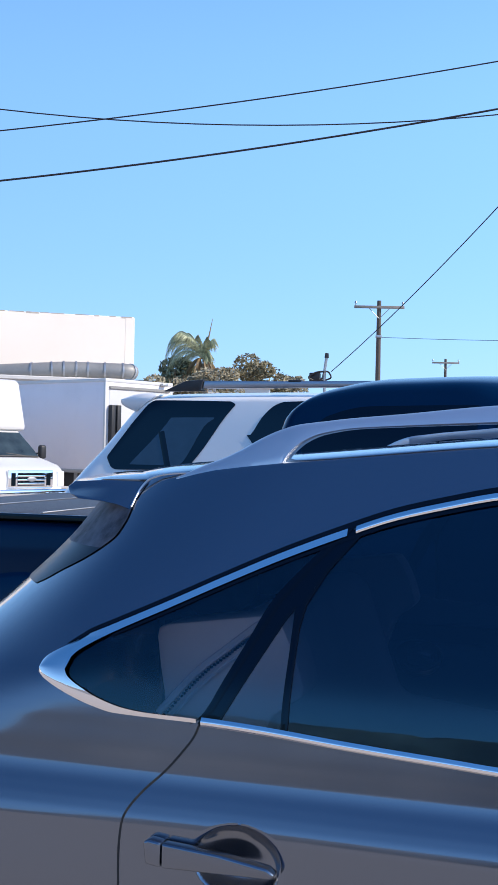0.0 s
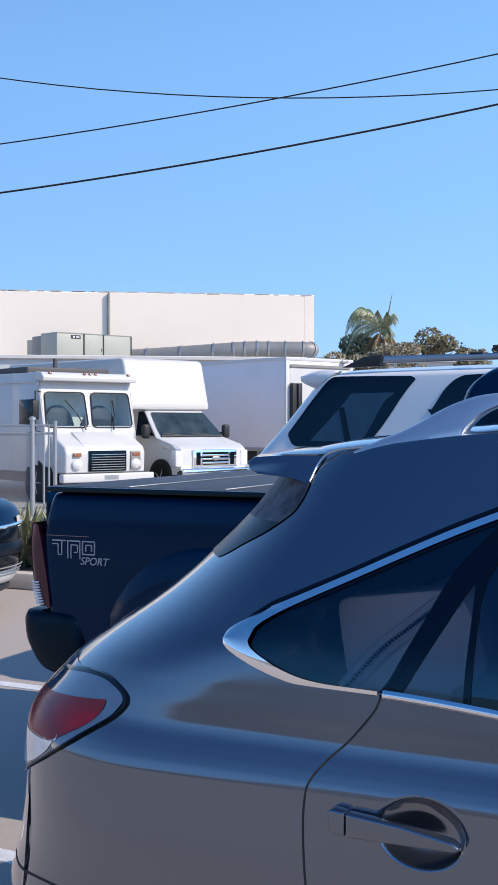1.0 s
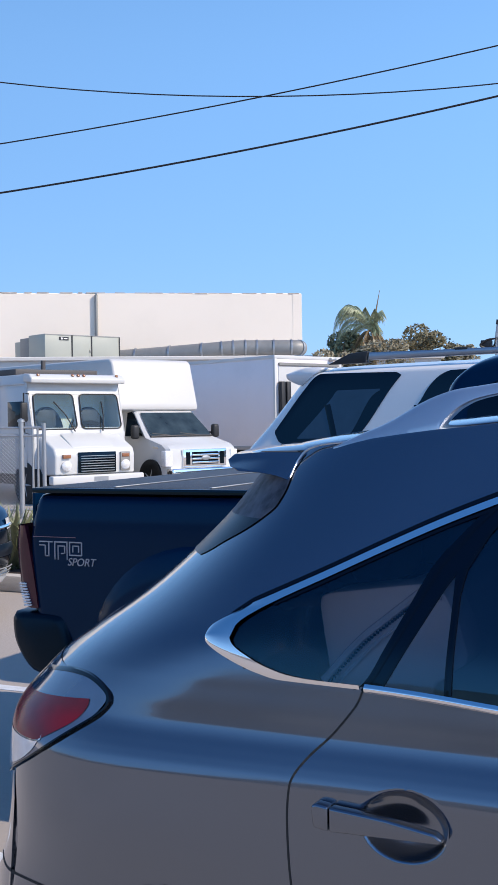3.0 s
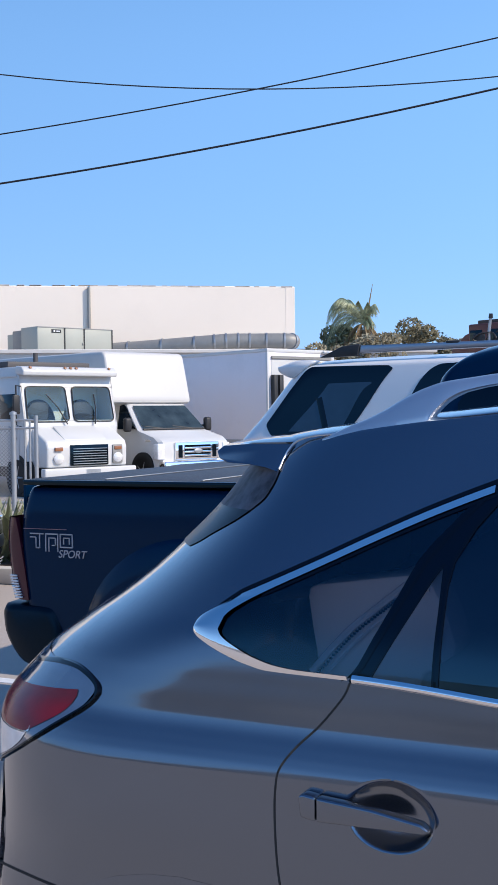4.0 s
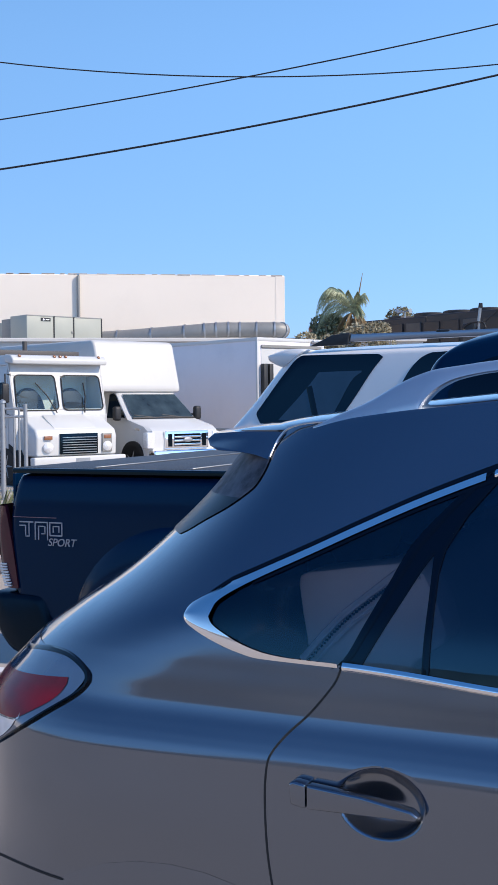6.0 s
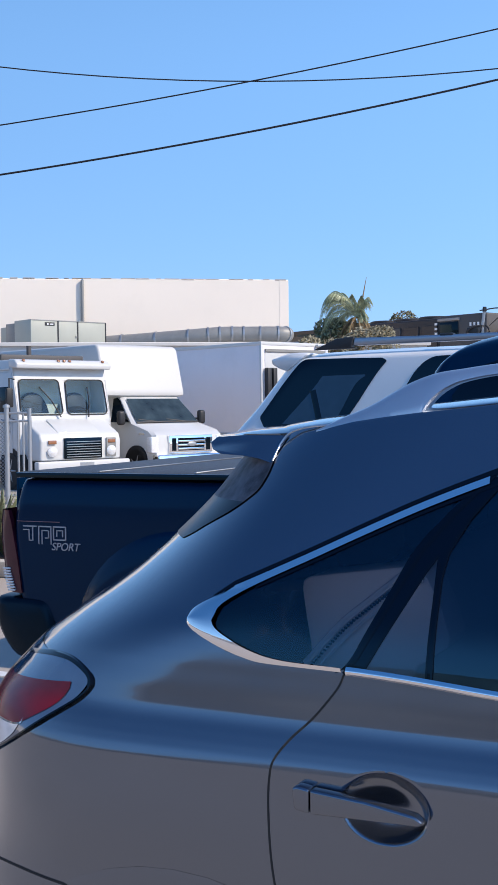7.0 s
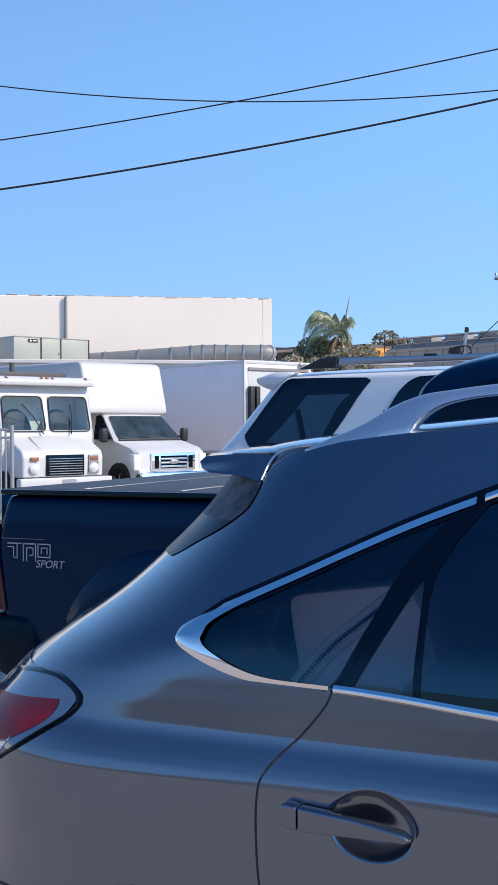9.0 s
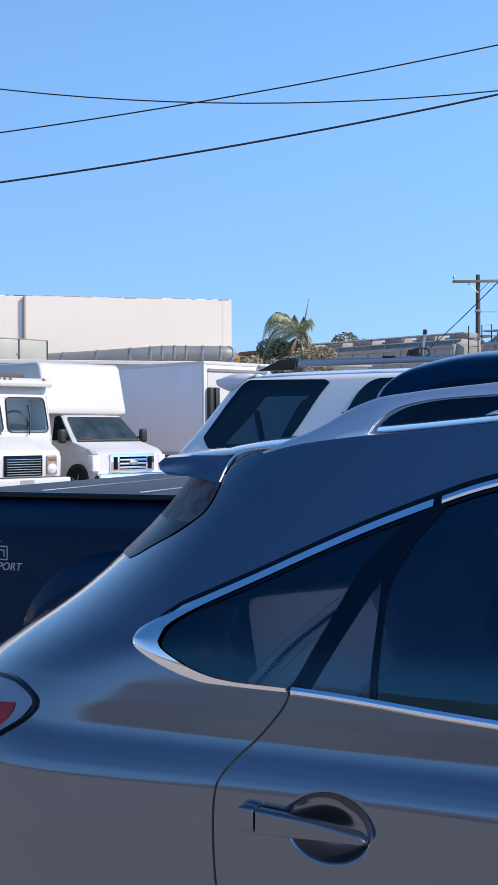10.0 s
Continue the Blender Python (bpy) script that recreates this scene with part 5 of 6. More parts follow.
    # windscreen panes
    for y0, y1 in ((-0.93, -0.05), (0.05, 0.93)):
        r, pane = 0.09, []
        for cy, cz, a0 in ((y1 - 0.02 - r, 2.3 - r, 0), (y0 + 0.02 + r, 2.3 - r, 90), (y0 + r, 1.56 + r, 180), (y1 - r, 1.56 + r, 270)):
            pane += [(cy + r * cos(radians(a0 + 18 * k)), cz + r * sin(radians(a0 + 18 * k))) for k in range(6)]
        bm = bmesh.new()
        bm.faces.new([bm.verts.new((at(z) + 0.012, y, z)) for y, z in pane])
        glass = part("windscreen_pane", bm, M["van_glass"], t, "flat windscreen pane")
        tube_pts = [(at(z) + 0.016, y, z) for y, z in pane] + [(at(pane[0][1]) + 0.016, pane[0][0], pane[0][1])]
        part("seal", tube(bmesh.new(), tube_pts, 0.014, 6, False), M["black_plastic"], glass)
        ym = (y0 + y1) / 2
        foot, tip = (ym + 0.36, ym - 0.02) if y0 < 0 else (ym - 0.02, ym + 0.03)
        part("wiper", tube(bmesh.new(), [(at(1.48) + 0.06, foot, 1.5), (at(1.8) + 0.05, (foot + tip) / 2 + 0.03, 1.85), (at(2.1) + 0.04, tip, 2.14)], 0.014, 6), M["black_plastic"], glass)
    part("steering_wheel", lathe(bmesh.new(), [(-0.02, 0.2), (0.0, 0.24), (0.02, 0.2)], (-0.95, 0.5, 1.6), (0.6, 0, 0.8), 24), M["black_plastic"], t)
    # grille
    g = part("grille", box(bmesh.new(), -0.05, 0.012, -0.38, 0.42, 0.64, 1.07, 0.01), M["gloss_black"], t, "black grille with thin louvres")
    for k in range(7):
        part("louvre", box(bmesh.new(), 0.0, 0.035, -0.34, 0.38, 0.67 + 0.052 * k, 0.685 + 0.052 * k, 0.004, 1), M["steel"], g)
    for e in (-1, 1):
        if e > 0:
            part("lamp_panel", box(bmesh.new(), -0.04, 0.01, 0.52, 0.74, 0.66, 1.06, 0.02), M["duct"], t)
        y = 0.63 * e
        lamp = part("headlamp", lathe(bmesh.new(), [(0, 0.1), (0.03, 0.105), (0.06, 0.08), (0.075, 0.0)], (-0.02, y, 0.79), (1, 0, 0), 20), M["clear_lens"], t, "round sealed headlamp")
        part("indicator", box(bmesh.new(), -0.03, 0.025, y - 0.08, y + 0.08, 0.95, 1.03, 0.01), M["amber"], lamp)
    for y in (-0.85, -0.12, 0.0, 0.12, 0.85):
        part("marker_lamp", lathe(bmesh.new(), [(0, 0.035), (0.02, 0.03), (0.035, 0.0)], (-0.66, y, 2.69), (0.7, 0, 0.7), 12), M["amber"], t)
    # near side: sliding door, window, arch, mirror
    d = part("sliding_door", box(bmesh.new(), -1.75, -0.85, -w - 0.015, -w, 0.72, 2.45, 0.01), M["van_white"], t)
    part("door_window", box(bmesh.new(), -1.62, -0.98, -w - 0.022, -w - 0.005, 1.6, 2.15, 0.01), M["dark_glass"], d)
    part("grab_handle", tube(bmesh.new(), [(-0.92, -w - 0.02, 1.2), (-0.92, -w - 0.06, 1.3), (-0.92, -w - 0.06, 1.6), (-0.92, -w - 0.02, 1.7)], 0.015, 6), M["steel"], d)
    part("drip_rail", box(bmesh.new(), -6.5, -0.9, -w - 0.03, -w, 2.5, 2.54, 0.006, 1), M["van_white"], t)
    for e in (-1, 1):
        if e < 0:
            part("mirror_arm", tube(bmesh.new(), [(-0.76, -w, 2.3), (-0.72, -w - 0.12, 2.32), (-0.7, -w - 0.13, 1.5), (-0.74, -w, 1.45)], 0.016, 6), M["black_plastic"], t)
            part("mirror", box(bmesh.new(), -0.74, -0.66, -w - 0.2, -w - 0.06, 1.72, 2.12, 0.03), M["black_plastic"], t)
        for x in (-0.95, -4.8):
            part("arch_liner", lathe(bmesh.new(), [(-0.14, 0.46), (0.02, 0.46)], (x, e * (w - 0.01), 0.42), (0, e, 0), 28), M["rubber"], t)
            wheel(t, "wheel", (x, e * 0.9, 0.40), 0.40, 0.24, e, M["steel"])
    part("chassis", box(bmesh.new(), -6.4, -0.3, -0.8, 0.8, 0.38, 0.62), M["black_plastic"], t)
    widen(t, 1.15)


def widen(t, k):
    done = set()
    for o in t.children_recursive:
        if o.data.name not in done:
            done.add(o.data.name)
            o.data.transform(Matrix.Diagonal((1, k, 1, 1)))


def cutaway_truck():
    t = thing("box_truck", pose(-12.05, 20.8, 0, 0, 0, HEADING), "white cutaway box truck with a chrome grille", "truck")
    w = 0.98
    # moulded cargo box, its raked nose over the cab
    side = [(-7.2, 0.7), (-2.42, 0.7), (-2.4, 1.93), (-1.47, 1.95), (-1.45, 2.05), (-1.72, 3.08), (-1.82, 3.16), (-7.2, 3.2)]
    part("cargo_box", prism(bmesh.new(), side, -1.32, 0.98, "y", 0.07, 4), M["box_white"], t, "white moulded cargo box", smooth=50)
    # cab
    cab = [(-2.5, 0.5), (-0.05, 0.5), (-0.02, 0.85), (-0.05, 1.07), (-0.2, 1.17), (-0.85, 1.33), (-1.5, 1.93), (-1.75, 2.02), (-2.5, 2.05)]
    bm = bmesh.new()
    rows = []
    for y, k in ((-w, 0.96), (-w + 0.06, 1.0), (0, 1.015), (w - 0.06, 1.0), (w, 0.96)):
        rows.append([(-2.5 + (x + 2.5) * k, y * (1.0 if z < 1.3 else 1 - 0.16 * (z - 1.3) / 0.7), 0.5 + (z - 0.5) * (0.99 if abs(y) == w else 1)) for x, z in cab + cab[:1]])
    grid(bm, rows)
    bm.faces.new([bm.verts.new(p) for p in rows[0][:-1]])
    bm.faces.new([bm.verts.new(p) for p in rows[-1][:-1]])
    bmesh.ops.remove_doubles(bm, verts=bm.verts, dist=1e-4)
    part("cab", bm, M["van_white"], t, smooth=30)

    def ws(z, o=0.055):
        return -0.85 - (z - 1.33) * 0.65 / 0.6 + o
    bm = bmesh.new()
    grid(bm, [[(ws(z), y * k, z) for y in spread(-0.84, 0.84, 10)] for z, k in ((1.37, 1.03), (1.5, 1.02), (1.7, 0.96), (1.9, 0.9))])
    glass = part("windscreen", bm, M["cab_glass"], t, "raked windscreen")
    part("cowl", tube(bmesh.new(), [(-0.83, -0.88, 1.35), (-0.8, 0, 1.36), (-0.83, 0.88, 1.35)], 0.022, 6), M["black_plastic"], glass)
    for y in (-0.45, 0.35):
        part("wiper", tube(bmesh.new(), [(ws(1.36, 0.05), y + 0.2, 1.36), (ws(1.42, 0.05), y - 0.35, 1.42)], 0.014, 6), M["black_plastic"], glass)
    for e in (-1, 1):
        bm = bmesh.new()
        pts = [(-1.0, 1.36), (-1.72, 1.36), (-1.78, 1.9), (-1.62, 1.93), (-1.5, 1.86)]
        bm.faces.new([bm.verts.new((x, e * (w + 0.012 - 0.16 * max(0, z - 1.3) / 0.7), z)) for x, z in pts])
        part("side_window", bm, M["dark_glass"], t)
        m = part("mirror", box(bmesh.new(), -1.12, -0.98, e * 1.16 - 0.09, e * 1.16 + 0.09, 1.3, 1.62, 0.05, 3), M["black_plastic"], t)
        part("mirror_arm", tube(bmesh.new(), [(-1.2, e * 0.95, 1.42), (-1.08, e * 1.12, 1.42)], 0.025, 6), M["black_plastic"], m)
        part("mirror_glass", box(bmesh.new(), -1.13, -1.12, e * 1.16 - 0.06, e * 1.16 + 0.06, 1.34, 1.58), M["chrome"], m)
        lamp = part("headlamp", box(bmesh.new(), -0.2, -0.005, e * 0.93 - 0.16, e * 0.93 + 0.05, 0.68, 1.04, 0.03, 3), M["clear_lens"], t, "clear faceted headlamp")
        part("indicator", box(bmesh.new(), -0.21, -0.04, e * 0.97 - 0.03, e * 0.97 + 0.03, 0.75, 0.95, 0.01), M["amber"], lamp)
        for x in (-0.72, -5.4):
            part("arch_liner", lathe(bmesh.new(), [(-0.2, 0.44), (0.02, 0.44)], (x, e * w, 0.4), (0, e, 0), 28), M["rubber"], t)
            wheel(t, "wheel", (x, e * 0.88, 0.39), 0.39, 0.24, e, M["steel"])
    part("side_badge", box(bmesh.new(), -0.62, -0.4, -w - 0.01, -w + 0.01, 1.08, 1.13, 0.004, 1), M["chrome"], t)
    # chrome grille
    g = part("grille", box(bmesh.new(), -0.05, 0.03, -0.62, 0.62, 0.66, 1.06, 0.02), M["chrome"], t, "chrome grille with three bars")
    for y0, y1 in ((-0.55, -0.42), (-0.38, 0.38), (0.42, 0.55)):
        part("opening", box(bmesh.new(), 0.02, 0.036, y0, y1, 0.71, 1.0, 0.01, 1), M["gloss_black"], g)
    for z in (0.735, 0.82, 0.905):
        part("bar", box(bmesh.new(), 0.03, 0.055, -0.38, 0.38, z, z + 0.045, 0.008), M["chrome"], g)
    part("oval_emblem", lathe(bmesh.new(), [(0, 1.0), (0.015, 0.95), (0.02, 0.8)], (0, 0, 0), (1, 0, 0), 28), M["steel"], g, "oval emblem").matrix_basis = \
        Matrix.Translation((0.05, 0, 0.86)) @ Matrix.Diagonal((1, 0.13, 0.055, 1))
    part("bumper", box(bmesh.new(), -0.1, 0.14, -1.0, 1.0, 0.42, 0.64, 0.04, 3), M["chrome"], t, "chrome front bumper")
    part("air_dam", box(bmesh.new(), -0.05, 0.1, -0.9, 0.9, 0.28, 0.42, 0.03), M["black_plastic"], t)


def box_trailer():
    # the corner nearest to the camera is the front right one
    t = thing("box_trailer", pose(-11.77, 26.35, 0, 0, 0, HEADING), "long white box trailer with smooth dented sides", "trailer")
    part("shell", box(bmesh.new(), -9, 0, -1.22, 1.22, 0.98, 3.36, 0.03), M["trailer_white"], t)
    part("corner_cap", box(bmesh.new(), -0.06, 0.012, -1.235, -1.15, 0.98, 3.37, 0.008), M["van_white"], t)
    part("corner_cap", box(bmesh.new(), -0.06, 0.012, 1.15, 1.235, 0.98, 3.37, 0.008), M["van_white"], t)
    part("roof_rail", box(bmesh.new(), -9, 0.015, -1.24, 1.24, 3.3, 3.39, 0.01), M["van_white"], t)
    part("door_panel", box(bmesh.new(), 0, 0.018, -1.1, 1.1, 1.05, 3.1, 0.008, 1), M["van_white"], t)
    part("door_header", box(bmesh.new(), 0.0, 0.05, -1.1, 1.1, 3.12, 3.2, 0.01, 1), M["duct"], t)
    part("bottom_rail", box(bmesh.new(), -9, 0.01, -1.24, 1.24, 0.9, 1.0, 0.01), M["steel"], t)
    part("roof_lamp", box(bmesh.new(), -0.1, 0.12, 0.75, 0.95, 3.28, 3.36, 0.02), M["steel"], t)
    for y in (-1.06, -0.86):
        part("bump_post", box(bmesh.new(), 0.02, 0.16, y - 0.07, y + 0.07, 1.5, 2.7, 0.02), M["black_plastic"], t)
    for x in (-7.6, -6.4):
        for e in (-1, 1):
            wheel(t, "wheel", (x, e * 1.0, 0.5), 0.5, 0.26, e, M["steel"])
    part("chassis", box(bmesh.new(), -8.8, -0.4, -0.6, 0.6, 0.5, 0.92), M["black_plastic"], t)
    part("landing_leg", box(bmesh.new(), -1.8, -1.65, -0.7, -0.55, 0.0, 0.92), M["steel"], t)
    part("landing_leg", box(bmesh.new(), -1.8, -1.65, 0.55, 0.7, 0.0, 0.92), M["steel"], t)


step_van()
cutaway_truck()
box_trailer()


# ---- fence ----
def fence():
    # runs across the view; local x to the camera's right
    t = thing("chain_link_fence", pose(-11.95, 14.55, 0, 0, 0, 26), "galvanised chain-link fence with a sliding gate", "fence")
    h = 1.62
    for x, r, hh in ((0.0, 0.036, h + 0.06), (-0.11, 0.02, h), (-0.2, 0.02, h), (-0.4, 0.045, h + 0.08), (-2.6, 0.04, h), (-5.0, 0.04, h), (-7.4, 0.04, h), (-1.03, 0.022, h - 0.1)):
        part("post", tube(bmesh.new(), [(x, 0, 0), (x, 0, hh)], r, 10), M["fence_steel"], t)
    part("post_cap", lathe(bmesh.new(), [(0, 0.065), (0.04, 0.06), (0.07, 0.0)], (-0.4, 0, h + 0.08), (0, 0, 1), 12), M["fence_steel"], t)
    for z in (h - 0.02, h - 0.16, 0.15):
        part("rail", tube(bmesh.new(), [(-7.4, 0, z), (0, 0, z)], 0.022, 8), M["fence_steel"], t)
    bm = bmesh.new()
    step = 0.065
    n = int(7.0 / step)
    H = h - 0.2
    verts, faces = [], []
    for d in (1, -1):
        for k in range(-int(H / step) - 1, n + int(H / step) + 1):
            x0 = -7.4 + k * step
            a, b = (x0, 0.08), (x0 + d * H, 0.08 + H)
            pts = []
            for (x, z) in (a, b):
                pts.append((x, z))
            (xa, za), (xb, zb) = pts
            lo, hi = -7.4, -0.4
            def cut(xa, za, xb, zb, lim):
                f = (lim - xa) / (xb - xa)
                return lim, za + f * (zb - za)
            if max(xa, xb) <= lo or min(xa, xb) >= hi:
                continue
            if xa < lo: xa, za = cut(xa, za, xb, zb, lo)
            if xb < lo: xb, zb = cut(xa, za, xb, zb, lo)
            if xa > hi: xa, za = cut(xa, za, xb, zb, hi)
            if xb > hi: xb, zb = cut(xa, za, xb, zb, hi)
            i = len(verts)
            r = 0.003
            verts += [(xa, -r, za), (xa - r * d, r, za + r), (xa + r * d, r, za - r), (xb, -r, zb), (xb - r * d, r, zb + r), (xb + r * d, r, zb - r)]
            faces += [(i, i + 1, i + 4, i + 3), (i + 1, i + 2, i + 5, i + 4), (i + 2, i, i + 3, i + 5)]
    me = bpy.data.meshes.new("wire_mesh")
    me.from_pydata(verts, [], faces)
    me.materials.append(M["mesh_wire"])
    ob = new("wire_mesh", me)
    ob.parent = t
    tagged(ob, "diamond wire mesh", kind="stuff")


fence()


# ---- poles and wires ----
def utility_pole(x, y, h, arm, turn, label):
    t = thing("utility_pole", pose(x, y, 0, 0, 0, turn), label, "utility pole", "utility poles")
    part("shaft", tube(bmesh.new(), [(0, 0, 0), (0, 0, h * 0.5), (0, 0, h)], [0.17, 0.14, 0.11], 12), M["wood_pole"], t)
    part("crossarm", box(bmesh.new(), -arm / 2, arm / 2, -0.16, -0.05, h - 0.42, h - 0.28, 0.01), M["grey_wood"], t)
    for e in (-1, 1):
        part("brace", tube(bmesh.new(), [(e * 0.55, -0.1, h - 0.4), (0, -0.1, h - 0.95)], 0.02, 6), M["steel"], t)
        part("insulator", lathe(bmesh.new(), [(0, 0.025), (0.1, 0.03), (0.12, 0.07), (0.2, 0.06), (0.24, 0.02)], (e * (arm / 2 - 0.08), -0.1, h - 0.28), (0, 0, 1), 12), M["steel"], t)
    part("clamp", box(bmesh.new(), -0.15, 0.15, -0.15, 0.15, h - 1.95, h - 1.8, 0.02), M["steel"], t)


utility_pole(-11.1, 57.15, 9.52, 2.62, 17, "dark wooden utility pole with one crossarm")
utility_pole(-13.0, 99.4, 9.9, 2.4, 17, "distant wooden utility pole with a crossarm")


def wire(name, a, b, r, sag, ext0=0.0, ext1=0.0, label="black overhead wire in the sky"):
    a, b = Vector(a), Vector(b)
    pts = []
    for k in range(61):
        f = -ext0 + (1 + ext0 + ext1) * k / 60
        p = a + (b - a) * f
        p.z += 4 * sag * f * (f - 1)
        pts.append(p)
    tagged(part(name, tube(bmesh.new(), pts, r, 6), M["wire"]), label, "wire", "overhead wires")


def span(curvature, slope, height, r, label):
    """A hanging wire over the lot: its height along the line is a parabola."""
    start, way = Vector((-10.08, 15.67, 0)), Vector((0.9571, 0.2898, 0))
    pts = []
    for k in range(81):
        s = -26 + 0.7 * k
        p = start + way * s
        p.z = height + slope * s + curvature * s * s
        pts.append(p)
    tagged(part("overhead_wire", tube(bmesh.new(), pts, r, 6), M["wire"]), label, "wire", "overhead wires")


span(0.00414, 0.1239, 7.089, 0.0125, "thin black overhead wire in the sky")
span(0.00429, 0.1273, 6.213, 0.0185, "thick black overhead cable in the sky")
span(0.0122, -0.0969, 7.4625, 0.0115, "slack twisted black overhead wire")


# ---- mast with service drop ----
def mast():
    t = thing("service_mast", pose(-8.72, 34.9, 0), "grey service mast with a weatherhead and coiled cables", "mast")
    part("mast_pipe", tube(bmesh.new(), [(0, 0, 0), (0, 0, 4.3), (0.06, 0, 4.75)], 0.05, 8), M["steel"], t)
    part("weatherhead", tube(bmesh.new(), [(0.06, 0, 4.7), (0.07, -0.02, 4.85)], [0.08, 0.06], 8), M["black_plastic"], t)
    for k in range(5):
        a = k * 1.3
        part("cable_loop", tube(bmesh.new(), smooth_line([(0.05, 0, 4.25), (0.25 * cos(a) - 0.1, 0.2 * sin(a), 4.2), (0.4 * cos(a) - 0.2, 0.3 * sin(a), 4.02), (-0.2, 0, 3.9)], 5), 0.03, 6), M["black_plastic"], t)
    part("junction_box", box(bmesh.new(), -0.5, -0.15, -0.12, 0.12, 3.9, 4.2, 0.03), M["black_plastic"], t)


mast()
wire("service_drop", (-8.51, 34.98, 4.25), (-2.45, 26.35, 7.66), 0.014, 0.12, 0.0, 0.6, "black service drop wire to the mast")
wire("overhead_wire", (-11.0, 57.1, 7.6), (12.0, 64.0, 8.3), 0.014, 0.3, 0.0, 0.5, "thin black wire from the utility pole")


# ---- plants ----
def palm():
    random.seed(11)
    t = thing("palm", pose(-13.9, 37.4, 0), "palm tree with drooping green fronds and a dry spike", "tree")
    top = Vector((0, 0, 4.9))
    part("trunk", tube(bmesh.new(), [(0.1, 0, 0), (0.05, 0, 2.5), (0, 0, 4.7)], [0.26, 0.2, 0.22], 12), M["bark"], t)
    def leafy(a, rise, ln, droop, m, name="frond"):
        bm = bmesh.new()
        ln *= 1.15
        d = Vector((cos(a), sin(a), 0))
        pts = [top + d * (ln * f * (1 - 0.12 * f * droop)) + Vector((0, 0, rise * ln * f - droop * ln * 0.75 * f * f)) for f in spread(0, 1, 14)]
        tube(bm, pts, [0.035 * (1 - 0.8 * k / 14) for k in range(15)], 5)
        for k in range(2, 15):
            for j in (0, 0.33, 0.67):
                if k + j > 14:
                    continue
                p = pts[k].lerp(pts[min(k + 1, 14)], j)
                ax = (pts[min(k + 1, 14)] - pts[k - 1]).normalized()
                f = k / 14
                for e in (-1, 1):
                    side = ax.cross(Vector((0, 0, 1))).normalized() * e
                    q = p + (side * 0.4 + ax * 0.45 + Vector((0, 0, -0.55 - 0.5 * f))) * (0.6 * (1 - 0.5 * f) * random.uniform(0.7, 1.25))
                    w = ax * 0.011
                    v = [bm.verts.new(c) for c in (p - w, p + w, (p + q) / 2 + w * 0.9 + Vector((0, 0, 0.03)), q, (p + q) / 2 - w * 0.9 + Vector((0, 0, 0.03)))]
                    bm.faces.new(v)
        part(name, bm, m, t, smooth=0)
    # lean of the crown: long fronds towards -x
    for a, rise, ln, droop in ((178, 1.75, 1.55, 1.95), (165, 1.6, 1.6, 2.0), (192, 1.5, 1.55, 1.95), (172, 1.2, 1.55, 1.75), (186, 0.9, 1.45, 1.6), (158, 0.7, 1.3, 1.3), (200, 1.9, 1.2, 1.8), (150, 1.9, 1.2, 1.7),
                               (181, 2.0, 1.3, 2.0), (20, 2.7, 0.5, 1.9), (-20, 2.6, 0.5, 2.1), (45, 2.5, 0.5, 1.9), (-50, 2.6, 0.5, 1.7), (90, 2.4, 0.55, 1.6), (270, 2.5, 0.55, 1.6), (0, 1.9, 0.45, 2.5),
                               (120, 2.2, 0.65, 1.6), (230, 2.2, 0.65, 1.6), (10, 1.3, 0.45, 2.4), (-35, 1.2, 0.45, 2.4)):
        leafy(radians(a), rise, ln, droop, M["frond"])
    for a in (-10, 30, -60, 200, 260, 330):
        leafy(radians(a), 0.1, 0.8, 1.6, M["dry_frond"], "dry_frond")
    part("spear_leaf", tube(bmesh.new(), [(0.1, 0, 4.6), (0.2, 0, 5.5), (0.37, 0, 6.35)], [0.04, 0.035, 0.008], 6), M["dry_frond"], t)
    return t


PALM = palm()


def leaf_cloud(centre, radii, n, size, seed, bumps=6):
    rnd = random.Random(seed)
    blobs = [(Vector((0, 0, 0)), 0.72)] + [(Vector((rnd.uniform(-0.75, 0.75), rnd.uniform(-0.6, 0.6), rnd.uniform(-0.2, 0.65))), rnd.uniform(0.25, 0.5)) for _ in range(bumps)]
    verts, faces = [], []
    for _ in range(n):
        b, r = rnd.choice(blobs)
        d = Vector((rnd.gauss(0, 1), rnd.gauss(0, 1), rnd.gauss(0, 1))).normalized() * r * rnd.uniform(0.6, 1.06) ** 0.5
        p = b + d
        p = Vector((p.x * radii[0], p.y * radii[1], p.z * radii[2])) + Vector(centre)
        u = Vector((rnd.gauss(0, 1), rnd.gauss(0, 1), rnd.gauss(0, 0.7))).normalized()
        v = u.orthogonal().normalized()
        s = size * rnd.uniform(0.6, 1.4)
        i = len(verts)
        verts += [p - u * s, p + v * s * 0.4, p + u * s, p - v * s * 0.4]
        faces.append((i, i + 1, i + 2, i + 3))
    return verts, faces


